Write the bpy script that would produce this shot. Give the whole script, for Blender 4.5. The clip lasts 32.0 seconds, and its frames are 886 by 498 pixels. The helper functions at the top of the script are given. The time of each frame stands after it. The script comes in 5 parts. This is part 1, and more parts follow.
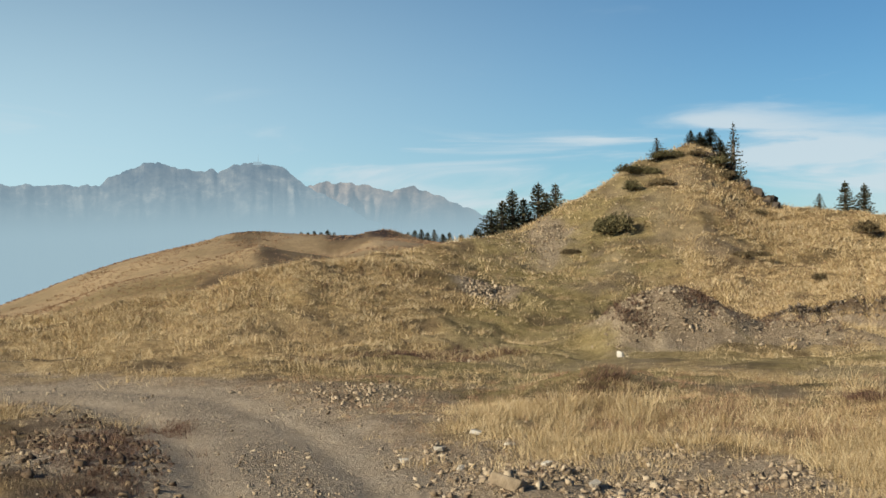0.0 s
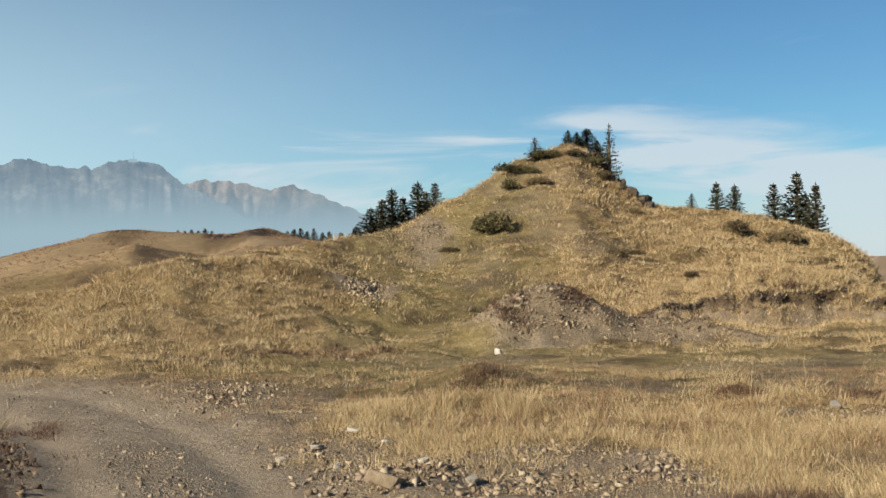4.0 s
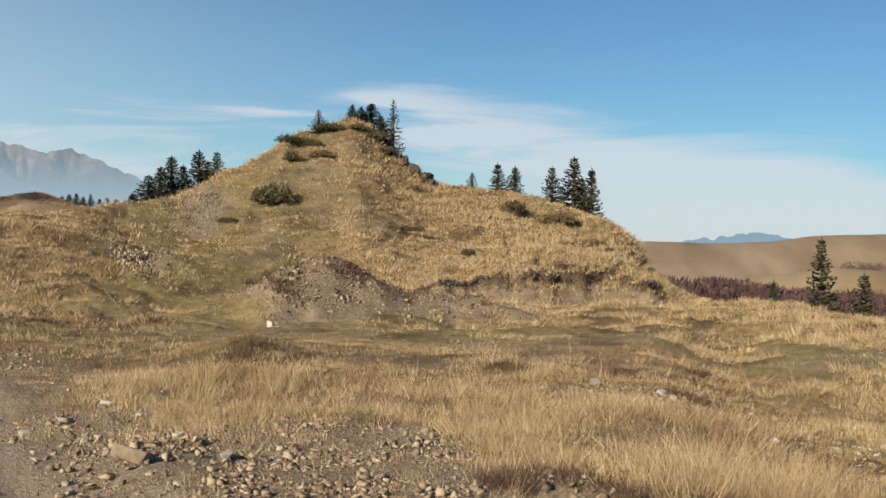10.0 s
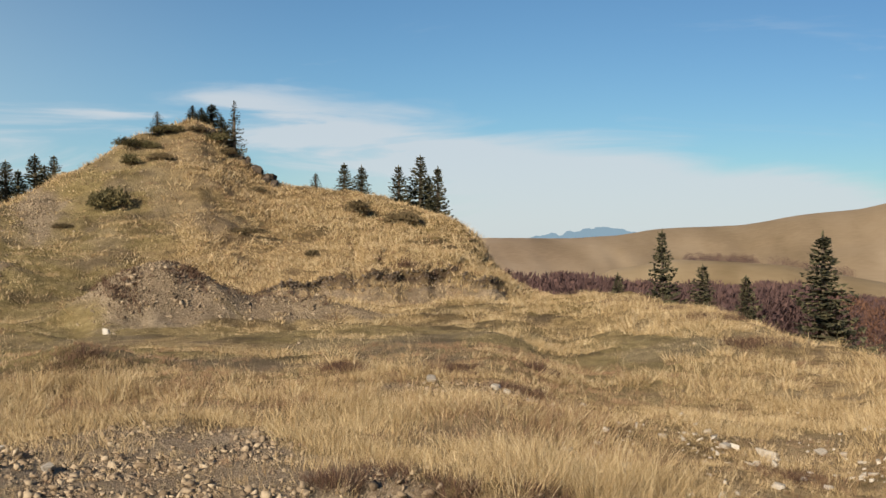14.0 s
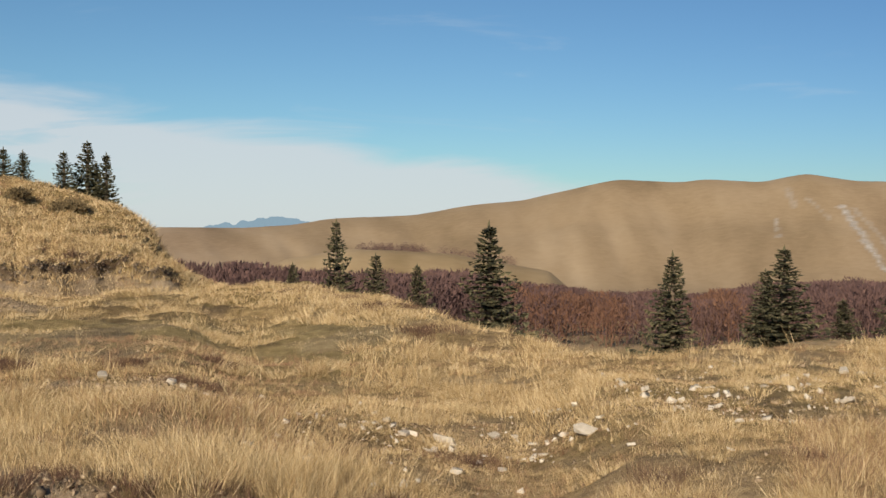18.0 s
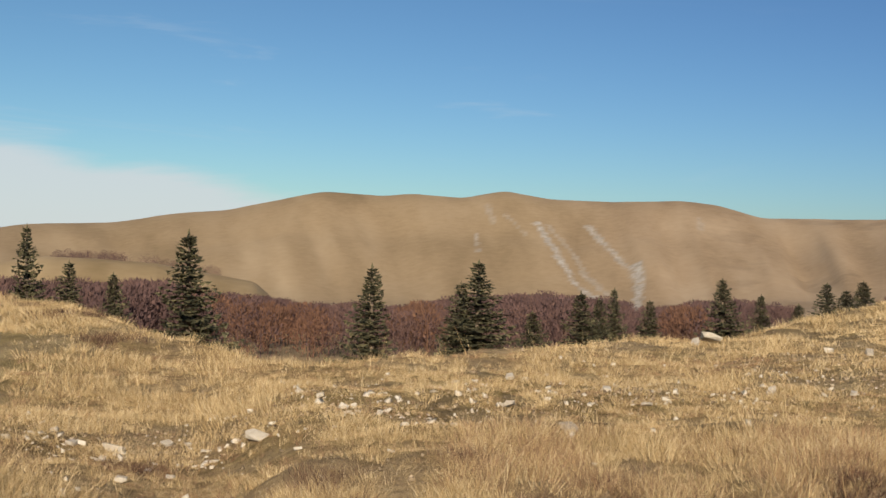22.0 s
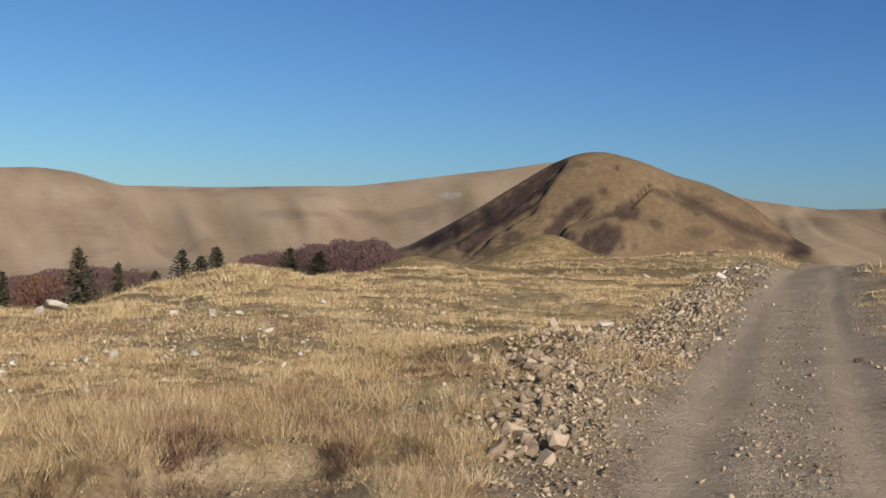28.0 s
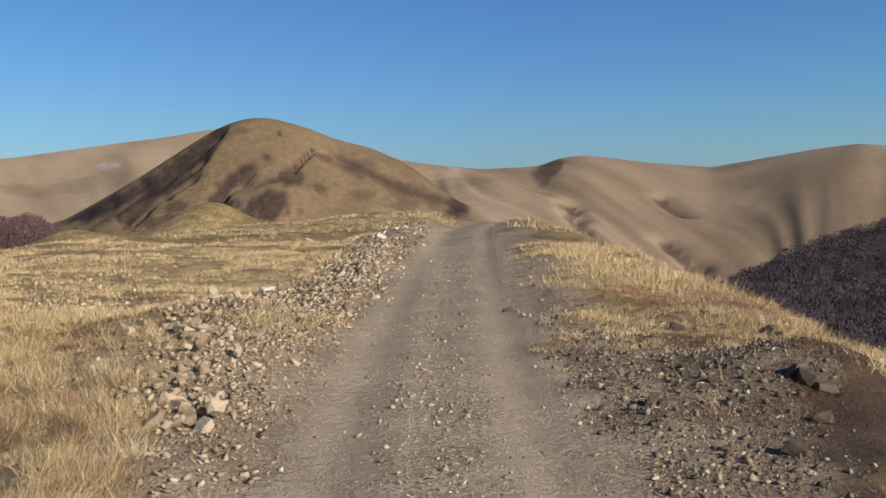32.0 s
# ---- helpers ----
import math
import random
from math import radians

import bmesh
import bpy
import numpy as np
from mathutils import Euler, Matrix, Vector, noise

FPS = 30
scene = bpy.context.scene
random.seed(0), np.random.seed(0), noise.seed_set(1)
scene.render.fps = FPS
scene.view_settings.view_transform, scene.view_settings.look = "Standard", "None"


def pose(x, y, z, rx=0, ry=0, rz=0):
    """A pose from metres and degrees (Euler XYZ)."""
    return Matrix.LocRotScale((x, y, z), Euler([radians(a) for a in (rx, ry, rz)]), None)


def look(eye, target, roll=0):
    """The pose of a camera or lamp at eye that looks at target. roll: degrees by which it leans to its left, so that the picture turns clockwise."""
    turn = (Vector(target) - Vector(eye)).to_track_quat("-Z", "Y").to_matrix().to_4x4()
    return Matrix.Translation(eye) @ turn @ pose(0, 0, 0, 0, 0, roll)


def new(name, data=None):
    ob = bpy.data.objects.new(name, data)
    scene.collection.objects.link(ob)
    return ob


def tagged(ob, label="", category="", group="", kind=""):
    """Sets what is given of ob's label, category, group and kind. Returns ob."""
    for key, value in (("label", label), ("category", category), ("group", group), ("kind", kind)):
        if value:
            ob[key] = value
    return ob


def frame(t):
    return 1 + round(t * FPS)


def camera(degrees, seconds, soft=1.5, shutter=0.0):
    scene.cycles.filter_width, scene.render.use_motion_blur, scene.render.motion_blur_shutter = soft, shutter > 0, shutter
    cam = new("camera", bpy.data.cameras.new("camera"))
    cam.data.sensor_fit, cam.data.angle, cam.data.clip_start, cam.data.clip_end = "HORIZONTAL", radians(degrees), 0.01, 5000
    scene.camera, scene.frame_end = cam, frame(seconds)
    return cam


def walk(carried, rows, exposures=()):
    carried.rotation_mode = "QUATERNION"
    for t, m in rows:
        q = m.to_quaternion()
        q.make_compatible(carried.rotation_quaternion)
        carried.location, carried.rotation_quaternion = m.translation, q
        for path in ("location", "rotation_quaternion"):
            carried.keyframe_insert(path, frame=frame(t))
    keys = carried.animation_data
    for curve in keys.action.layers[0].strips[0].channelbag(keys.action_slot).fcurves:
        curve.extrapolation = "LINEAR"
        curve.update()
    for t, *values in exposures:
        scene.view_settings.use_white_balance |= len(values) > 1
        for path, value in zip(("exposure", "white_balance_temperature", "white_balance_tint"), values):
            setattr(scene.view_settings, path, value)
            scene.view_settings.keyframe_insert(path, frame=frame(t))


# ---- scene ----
cam = camera(39.23, 32.0, soft=1.5)
EYE = 1.9
# seconds, eye x, y, z in metres, then turn to the left, tilt and lean in degrees
PATH = [
    (0.0, -0.42, -0.09, 1.97, 0.00, 0.35, -1.20),
    (0.5, -0.42, -0.07, 1.96, -0.47, 0.26, -1.49),
    (1.0, -0.41, -0.08, 1.95, -1.17, 0.23, -1.67),
    (1.5, -0.41, -0.06, 1.95, -1.67, 0.30, -1.48),
    (2.0, -0.40, -0.03, 1.94, -2.41, 0.22, -1.20),
    (2.5, -0.40, -0.01, 1.94, -3.05, 0.16, -1.18),
    (3.0, -0.40, -0.00, 1.94, -3.75, 0.17, -1.21),
    (3.5, -0.39, -0.00, 1.93, -4.42, 0.21, -1.37),
    (4.0, -0.39, -0.02, 1.94, -5.52, 0.20, -1.16),
    (4.5, -0.39, 0.02, 1.93, -6.44, 0.19, -0.90),
    (6.5, -0.36, 0.05, 1.92, -9.16, 0.10, -1.07),
    (7.0, -0.34, 0.07, 1.92, -10.10, -0.10, -0.77),
    (7.5, -0.32, 0.10, 1.91, -11.90, -0.19, -0.12),
    (8.0, -0.30, 0.12, 1.91, -12.95, -0.28, -0.19),
    (8.5, -0.28, 0.15, 1.90, -13.64, -0.58, -0.43),
    (9.0, -0.26, 0.17, 1.90, -14.64, -0.87, -0.20),
    (9.5, -0.22, 0.19, 1.89, -15.22, -0.97, 0.36),
    (10.0, -0.18, 0.20, 1.90, -15.40, -0.98, 0.75),
    (10.5, -0.12, 0.23, 1.89, -15.62, -0.97, 0.47),
    (11.0, -0.08, 0.23, 1.90, -15.81, -0.95, 0.88),
    (11.5, -0.04, 0.22, 1.90, -16.83, -0.79, 0.75),
    (12.0, -0.01, 0.19, 1.90, -18.15, -0.63, 0.96),
    (12.5, -0.01, 0.16, 1.90, -19.53, -0.85, 0.54),
    (13.0, -0.00, 0.13, 1.90, -20.73, -0.94, 0.16),
    (13.5, 0.01, 0.12, 1.90, -21.55, -0.99, -0.12),
    (15.5, 0.06, 0.11, 1.90, -25.00, -0.96, -1.02),
    (16.0, 0.04, 0.13, 1.90, -26.82, -1.19, -0.58),
    (16.5, 0.05, 0.20, 1.90, -29.67, -1.57, -0.13),
    (17.0, 0.07, 0.25, 1.89, -32.37, -2.02, -0.19),
    (17.5, 0.07, 0.29, 1.89, -34.89, -1.94, -0.14),
    (18.0, 0.06, 0.30, 1.90, -37.16, -1.56, -0.23),
    (18.5, 0.04, 0.30, 1.90, -39.52, -1.48, 0.57),
    (19.0, 0.03, 0.28, 1.89, -41.68, -1.59, 1.59),
    (19.5, 0.08, 0.21, 1.89, -43.38, -1.51, 1.29),
    (20.0, 0.13, 0.12, 1.88, -45.02, -1.43, 1.22),
    (20.5, 0.14, 0.04, 1.88, -46.05, -1.48, 0.93),
    (21.0, 0.15, -0.01, 1.88, -47.40, -1.35, 0.92),
    (21.5, 0.14, -0.04, 1.88, -49.24, -1.02, 1.04),
    (22.0, 0.14, -0.07, 1.88, -50.63, -0.95, 1.04),
    (22.5, 0.17, -0.07, 1.87, -52.29, -1.10, 0.12),
    (23.0, 0.21, -0.03, 1.88, -55.97, -1.22, 0.94),
    (23.5, 0.22, 0.03, 1.88, -59.53, -1.50, 0.76),
    (24.0, 0.20, 0.05, 1.89, -62.25, -1.63, 1.03),
    (24.5, 0.20, 0.07, 1.89, -64.97, -1.72, 1.42),
    (26.5, 0.28, -0.18, 1.87, -70.63, -1.24, 1.58),
    (27.0, 0.32, -0.22, 1.86, -71.65, -1.03, 1.06),
    (27.5, 0.35, -0.21, 1.85, -75.01, -1.04, 0.63),
    (28.0, 0.40, -0.19, 1.84, -79.58, -1.96, 0.94),
    (28.5, 0.44, -0.20, 1.83, -83.89, -2.40, 0.88),
    (29.0, 0.44, -0.23, 1.83, -87.77, -2.70, -0.04),
    (29.5, 0.43, -0.25, 1.83, -90.47, -2.96, -0.49),
    (30.0, 0.40, -0.27, 1.83, -92.39, -3.04, -0.65),
    (30.5, 0.40, -0.28, 1.83, -93.32, -3.21, -0.57),
    (31.0, 0.38, -0.30, 1.83, -93.89, -3.33, -0.75),
    (31.5, 0.38, -0.31, 1.83, -94.38, -3.50, -1.15),
    (32.0, 0.37, -0.31, 1.82, -94.86, -3.51, -0.82),
]
walk(cam, [(t, pose(x, y, z, 90 + tilt, 0, turn) @ pose(0, 0, 0, 0, 0, lean)) for t, x, y, z, turn, tilt, lean in PATH],
     [(0.0, 0.48, 6500, 5), (8.0, 0.46, 6550, 9), (14.0, 0.41, 6780, 11), (24.5, 0.38, 6950, 11), (26.5, 0.36, 6250, 13), (28.0, 0.37, 6150, 12), (29.5, 0.47, 6100, 12), (32.0, 0.54, 6080, 11)])

# ---- world and sun ----
SUN_BEARING, SUN_HEIGHT = 232.0, 24.0     # degrees clockwise from +y, and above the horizon


def build_world():
    w = bpy.data.worlds.new("sky")
    scene.world = w
    w.use_nodes = True
    nt = w.node_tree
    nt.nodes.clear()
    N, L = nt.nodes.new, nt.links.new
    sky = N("ShaderNodeTexSky")
    sky.sky_type = 'NISHITA'
    sky.sun_disc = False
    sky.sun_elevation = radians(SUN_HEIGHT)
    sky.sun_rotation = radians(SUN_BEARING)
    sky.altitude = 1700
    sky.air_density = 1.0
    sky.dust_density = 0.35
    sky.ozone_density = 1.6
    co = N("ShaderNodeTexCoord")
    sep = N("ShaderNodeSeparateXYZ")
    L(co.outputs["Generated"], sep.inputs[0])
    # bearing in degrees and elevation as sine
    at = N("ShaderNodeMath"); at.operation = 'ARCTAN2'
    L(sep.outputs[0], at.inputs[0]); L(sep.outputs[1], at.inputs[1])
    deg = N("ShaderNodeMath"); deg.operation = 'MULTIPLY'; deg.inputs[1].default_value = 57.2958
    L(at.outputs[0], deg.inputs[0])
    el = N("ShaderNodeMath"); el.operation = 'MULTIPLY'; el.inputs[1].default_value = 57.2958
    L(sep.outputs[2], el.inputs[0])
    comb = N("ShaderNodeCombineXYZ")
    sx = N("ShaderNodeMath"); sx.operation = 'MULTIPLY'; sx.inputs[1].default_value = 0.055
    L(deg.outputs[0], sx.inputs[0]); L(sx.outputs[0], comb.inputs[0])
    sy = N("ShaderNodeMath"); sy.operation = 'MULTIPLY'; sy.inputs[1].default_value = 0.33
    L(el.outputs[0], sy.inputs[0]); L(sy.outputs[0], comb.inputs[1])
    noi = N("ShaderNodeTexNoise")
    noi.inputs["Scale"].default_value = 1.6
    noi.inputs["Detail"].default_value = 7
    noi.inputs["Roughness"].default_value = 0.55
    noi.inputs["Distortion"].default_value = 0.7
    L(comb.outputs[0], noi.inputs["Vector"])

    def math(op, a, b=None, clamp=False):
        m = N("ShaderNodeMath"); m.operation = op; m.use_clamp = clamp
        for n, v in ((0, a), (1, b)):
            if v is None:
                continue
            if isinstance(v, (int, float)):
                m.inputs[n].default_value = v
            else:
                L(v, m.inputs[n])
        return m.outputs[0]

    def ramp(value, lo, hi):
        m = N("ShaderNodeMapRange"); m.interpolation_type = 'SMOOTHSTEP'
        L(value, m.inputs[0]); m.inputs[1].default_value = lo; m.inputs[2].default_value = hi
        return m.outputs[0]

    # cloud bank: its upper edge by bearing, streaks thinning out to the west
    where = N("ShaderNodeMapRange")
    L(deg.outputs[0], where.inputs[0]); where.inputs[1].default_value = -20.0; where.inputs[2].default_value = 60.0
    edge = N("ShaderNodeValToRGB")
    stops = ((0.0, 0.0), (0.15, 0.28), (0.25, 0.58), (0.40, 0.78), (0.56, 0.55), (0.66, 0.46), (0.72, 0.33), (0.79, 0.16), (0.86, 0.0))
    while len(edge.color_ramp.elements) < len(stops):
        edge.color_ramp.elements.new(0.5)
    for e, (p, v) in zip(edge.color_ramp.elements, stops):
        e.position, e.color = p, (v, v, v, 1)
    L(where.outputs[0], edge.inputs[0])
    top = math('MULTIPLY', edge.outputs[0], 8.0)
    wob = math('MULTIPLY', math('SUBTRACT', noi.outputs[0], 0.5), 3.6)
    bank = ramp(math('SUBTRACT', math('ADD', top, wob), el.outputs[0]), -0.5, 0.9)
    solid = math('ADD', ramp(deg.outputs[0], 10.0, 26.0), ramp(noi.outputs[0], 0.42, 0.62), True)
    side = math('MULTIPLY', ramp(deg.outputs[0], -9.0, -3.0), math('SUBTRACT', 1.0, ramp(deg.outputs[0], 42.0, 52.0)))
    cover = math('MULTIPLY', math('MULTIPLY', bank, solid), math('MULTIPLY', side, 0.8))
    veil = math('MULTIPLY', ramp(noi.outputs[0], 0.58, 0.8), math('SUBTRACT', 1.0, ramp(el.outputs[0], 6.0, 13.0)))
    cover = math('MAXIMUM', cover, math('MULTIPLY', math('MULTIPLY', veil, math('SUBTRACT', 1.0, ramp(deg.outputs[0], 45.0, 70.0))), 0.35), True)
    # milky air over the western valleys
    milk = math('MULTIPLY', math('SUBTRACT', 1.0, ramp(deg.outputs[0], -25.0, 20.0)), math('SUBTRACT', 1.0, ramp(el.outputs[0], 1.0, 22.0)))
    streak = math('MULTIPLY', math('MULTIPLY', ramp(noi.outputs[0], 0.5, 0.66), math('MULTIPLY', ramp(deg.outputs[0], -8.0, -4.0), math('SUBTRACT', 1.0, ramp(deg.outputs[0], 8.0, 14.0)))),
                  math('MULTIPLY', ramp(el.outputs[0], 2.5, 3.6), math('SUBTRACT', 1.0, ramp(el.outputs[0], 5.0, 6.2))))
    cover = math('MAXIMUM', cover, math('MULTIPLY', streak, 0.8), True)
    tint = N("ShaderNodeMix"); tint.data_type = 'RGBA'; tint.blend_type = 'MULTIPLY'; tint.inputs[0].default_value = 1.0
    L(sky.outputs[0], tint.inputs[6]); tint.inputs[7].default_value = (0.60, 0.91, 1.10, 1)
    # the sky deepens away from the sun, to the east
    east = math('MULTIPLY', ramp(deg.outputs[0], 15.0, 100.0), math('SUBTRACT', 1.0, ramp(deg.outputs[0], 96.0, 150.0)))
    deep = N("ShaderNodeMix"); deep.data_type = 'RGBA'; deep.blend_type = 'MULTIPLY'
    L(east, deep.inputs[0]); L(tint.outputs[2], deep.inputs[6]); deep.inputs[7].default_value = (0.60, 0.64, 0.82, 1)
    mix = N("ShaderNodeMix"); mix.data_type = 'RGBA'
    haze = N("ShaderNodeMix"); haze.data_type = 'RGBA'
    L(math('MULTIPLY', milk, 0.74), haze.inputs[0])
    L(deep.outputs[2], haze.inputs[6])
    haze.inputs[7].default_value = (8.6, 11.2, 12.3, 1)
    L(cover, mix.inputs[0])
    L(haze.outputs[2], mix.inputs[6])
    mix.inputs[7].default_value = (8.4, 9.25, 10.1, 1)
    bg = N("ShaderNodeBackground"); bg.inputs[1].default_value = 0.056
    L(mix.outputs[2], bg.inputs[0])
    out = N("ShaderNodeOutputWorld")
    L(bg.outputs[0], out.inputs[0])


build_world()
sun_data = bpy.data.lights.new("sun", 'SUN')
sun_data.energy, sun_data.angle, sun_data.color = 5.0, radians(0.53), (1.0, 0.9, 0.76)
sun = new("sun", sun_data)
_b, _e = radians(SUN_BEARING), radians(SUN_HEIGHT)
sun.matrix_world = look((math.sin(_b) * math.cos(_e) * 50, math.cos(_b) * math.cos(_e) * 50, math.sin(_e) * 50), (0, 0, 0))



# ---- materials ----
def material(name, rough=0.9, spec=0.3):
    m = bpy.data.materials.new(name)
    m.use_nodes = True
    nt = m.node_tree
    bsdf = nt.nodes["Principled BSDF"]
    bsdf.inputs["Roughness"].default_value = rough
    bsdf.inputs["Specular IOR Level"].default_value = spec
    return m, nt, bsdf


def noise_tex(nt, scale, detail=5, rough=0.55, coords="Object", distort=0.0, stretch=None):
    co = nt.nodes.new("ShaderNodeTexCoord")
    n = nt.nodes.new("ShaderNodeTexNoise")
    n.inputs["Scale"].default_value = scale
    n.inputs["Detail"].default_value = detail
    n.inputs["Roughness"].default_value = rough
    n.inputs["Distortion"].default_value = distort
    src = co.outputs[coords]
    if stretch:
        mp = nt.nodes.new("ShaderNodeMapping")
        mp.inputs["Scale"].default_value = stretch
        nt.links.new(src, mp.inputs[0])
        src = mp.outputs[0]
    nt.links.new(src, n.inputs["Vector"])
    return n.outputs[0]


def colour_ramp(nt, value, stops):
    r = nt.nodes.new("ShaderNodeValToRGB")
    while len(r.color_ramp.elements) < len(stops):
        r.color_ramp.elements.new(0.5)
    for e, (p, c) in zip(r.color_ramp.elements, stops):
        e.position, e.color = p, (*c, 1)
    nt.links.new(value, r.inputs[0])
    return r.outputs[0]


def blend(nt, factor, a, b, mode='MIX'):
    m = nt.nodes.new("ShaderNodeMix")
    m.data_type, m.blend_type = 'RGBA', mode
    for socket, v in ((m.inputs[0], factor), (m.inputs[6], a), (m.inputs[7], b)):
        if isinstance(v, (int, float)):
            socket.default_value = v
        elif isinstance(v, tuple):
            socket.default_value = (*v, 1)
        else:
            nt.links.new(v, socket)
    return m.outputs[2]


def bump(nt, bsdf, height, strength=0.5, distance=0.05):
    b = nt.nodes.new("ShaderNodeBump")
    b.inputs["Strength"].default_value = strength
    b.inputs["Distance"].default_value = distance
    nt.links.new(height, b.inputs["Height"])
    nt.links.new(b.outputs[0], bsdf.inputs["Normal"])


def ranged(nt, value, lo, hi):
    m = nt.nodes.new("ShaderNodeMapRange")
    m.interpolation_type = 'SMOOTHSTEP'
    nt.links.new(value, m.inputs[0])
    m.inputs[1].default_value, m.inputs[2].default_value = lo, hi
    return m.outputs[0]


def mottled(name, stops, scale=3.0, rough=0.9, grain=40.0, strength=0.4, spec=0.3, island=0.0, distance=0.02, obj=0.0):
    """A surface whose colour wanders through the stops at two scales, with a fine relief."""
    m, nt, bsdf = material(name, rough, spec)
    a = noise_tex(nt, scale, 6)
    f = noise_tex(nt, grain, 3)
    v = blend(nt, 0.35, a, f)
    if island:
        g = nt.nodes.new("ShaderNodeNewGeometry")
        v = blend(nt, island, v, g.outputs["Random Per Island"])
    if obj:
        g = nt.nodes.new("ShaderNodeObjectInfo")
        v = blend(nt, obj, v, g.outputs["Random"])
    nt.links.new(colour_ramp(nt, v, stops), bsdf.inputs["Base Color"])
    bump(nt, bsdf, f, strength, distance)
    return m


def ground_material():
    m, nt, bsdf = material("turf_and_gravel", 0.95, 0.15)
    more = nt.nodes.new("ShaderNodeAttribute")
    more.attribute_name = "bare"
    sep2 = nt.nodes.new("ShaderNodeSeparateColor")
    nt.links.new(more.outputs["Color"], sep2.inputs[0])
    at = nt.nodes.new("ShaderNodeAttribute")
    at.attribute_name = "cover"
    sep = nt.nodes.new("ShaderNodeSeparateColor")
    nt.links.new(at.outputs["Color"], sep.inputs[0])
    big = noise_tex(nt, 0.09, 6, 0.6)
    mid = noise_tex(nt, 1.1, 6, 0.6)
    fine = noise_tex(nt, 14.0, 5, 0.65)
    clod = noise_tex(nt, 4.5, 6, 0.72)
    turf = colour_ramp(nt, blend(nt, 0.62, mid, clod), [(0.36, (0.14, 0.092, 0.044)), (0.47, (0.29, 0.198, 0.096)), (0.57, (0.42, 0.3, 0.15)), (0.68, (0.54, 0.41, 0.225))])
    green = colour_ramp(nt, blend(nt, 0.62, mid, clod), [(0.37, (0.085, 0.058, 0.023)), (0.52, (0.21, 0.15, 0.06)), (0.68, (0.35, 0.26, 0.12))])
    turf = blend(nt, ranged(nt, big, 0.42, 0.62), turf, green)
    cells = nt.nodes.new("ShaderNodeTexVoronoi")
    cells.inputs["Scale"].default_value = 42.0
    spot = nt.nodes.new("ShaderNodeTexCoord")
    nt.links.new(spot.outputs["Object"], cells.inputs["Vector"])
    pebble = nt.nodes.new("ShaderNodeSeparateColor")
    nt.links.new(cells.outputs["Color"], pebble.inputs[0])
    stone = blend(nt, 0.55, noise_tex(nt, 55.0, 4, 0.7), pebble.outputs[0])
    gravel = colour_ramp(nt, blend(nt, 0.55, stone, mid), [(0.25, (0.12, 0.087, 0.056)), (0.5, (0.28, 0.212, 0.142)), (0.72, (0.45, 0.362, 0.263))])
    road = colour_ramp(nt, blend(nt, 0.45, stone, mid), [(0.22, (0.16, 0.12, 0.082)), (0.5, (0.32, 0.25, 0.172)), (0.75, (0.47, 0.38, 0.275))])
    rut = colour_ramp(nt, blend(nt, 0.35, blend(nt, 0.5, mid, clod), fine), [(0.3, (0.255, 0.193, 0.13)), (0.5, (0.355, 0.277, 0.19)), (0.7, (0.44, 0.35, 0.25))])
    # far turf: tan greyed to take some haze into its colour
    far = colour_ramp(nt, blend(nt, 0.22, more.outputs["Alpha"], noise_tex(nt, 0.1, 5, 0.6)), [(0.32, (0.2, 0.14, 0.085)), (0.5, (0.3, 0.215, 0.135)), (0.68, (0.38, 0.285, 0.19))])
    extra = nt.nodes.new("ShaderNodeAttribute")
    extra.attribute_name = "growth"
    sep3 = nt.nodes.new("ShaderNodeSeparateColor")
    nt.links.new(extra.outputs["Color"], sep3.inputs[0])
    lawn = colour_ramp(nt, blend(nt, 0.6, mid, clod), [(0.3, (0.115, 0.088, 0.036)), (0.5, (0.215, 0.168, 0.07)), (0.72, (0.32, 0.258, 0.122))])
    turf = blend(nt, sep3.outputs[2], turf, lawn)
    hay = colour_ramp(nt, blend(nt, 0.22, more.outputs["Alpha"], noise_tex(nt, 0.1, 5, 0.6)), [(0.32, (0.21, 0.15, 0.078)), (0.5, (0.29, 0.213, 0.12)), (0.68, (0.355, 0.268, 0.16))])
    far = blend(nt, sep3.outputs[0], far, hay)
    heath_shade = colour_ramp(nt, blend(nt, 0.5, noise_tex(nt, 0.25, 6, 0.7), noise_tex(nt, 1.3, 6, 0.7)), [(0.34, (0.02, 0.013, 0.012)), (0.5, (0.04, 0.026, 0.021)), (0.68, (0.085, 0.056, 0.038))])
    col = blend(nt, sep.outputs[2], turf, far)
    # bare earth; the same colour also paints shade in gullies and under banks
    earth = colour_ramp(nt, blend(nt, 0.5, mid, fine), [(0.3, (0.025, 0.016, 0.011)), (0.55, (0.07, 0.045, 0.03)), (0.75, (0.14, 0.1, 0.07))])
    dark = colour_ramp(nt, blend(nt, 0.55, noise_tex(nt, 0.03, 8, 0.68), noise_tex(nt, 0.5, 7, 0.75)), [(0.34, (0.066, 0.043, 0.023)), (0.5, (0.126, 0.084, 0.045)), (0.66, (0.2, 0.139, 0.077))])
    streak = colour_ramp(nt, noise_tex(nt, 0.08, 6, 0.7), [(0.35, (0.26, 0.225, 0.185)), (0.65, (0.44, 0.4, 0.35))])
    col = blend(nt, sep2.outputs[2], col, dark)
    broken = nt.nodes.new("ShaderNodeMath")
    broken.operation = 'MULTIPLY'
    nt.links.new(sep2.outputs[1], broken.inputs[0])
    nt.links.new(ranged(nt, noise_tex(nt, 0.06, 5, 0.7), 0.28, 0.5), broken.inputs[1])
    col = blend(nt, broken.outputs[0], col, streak)
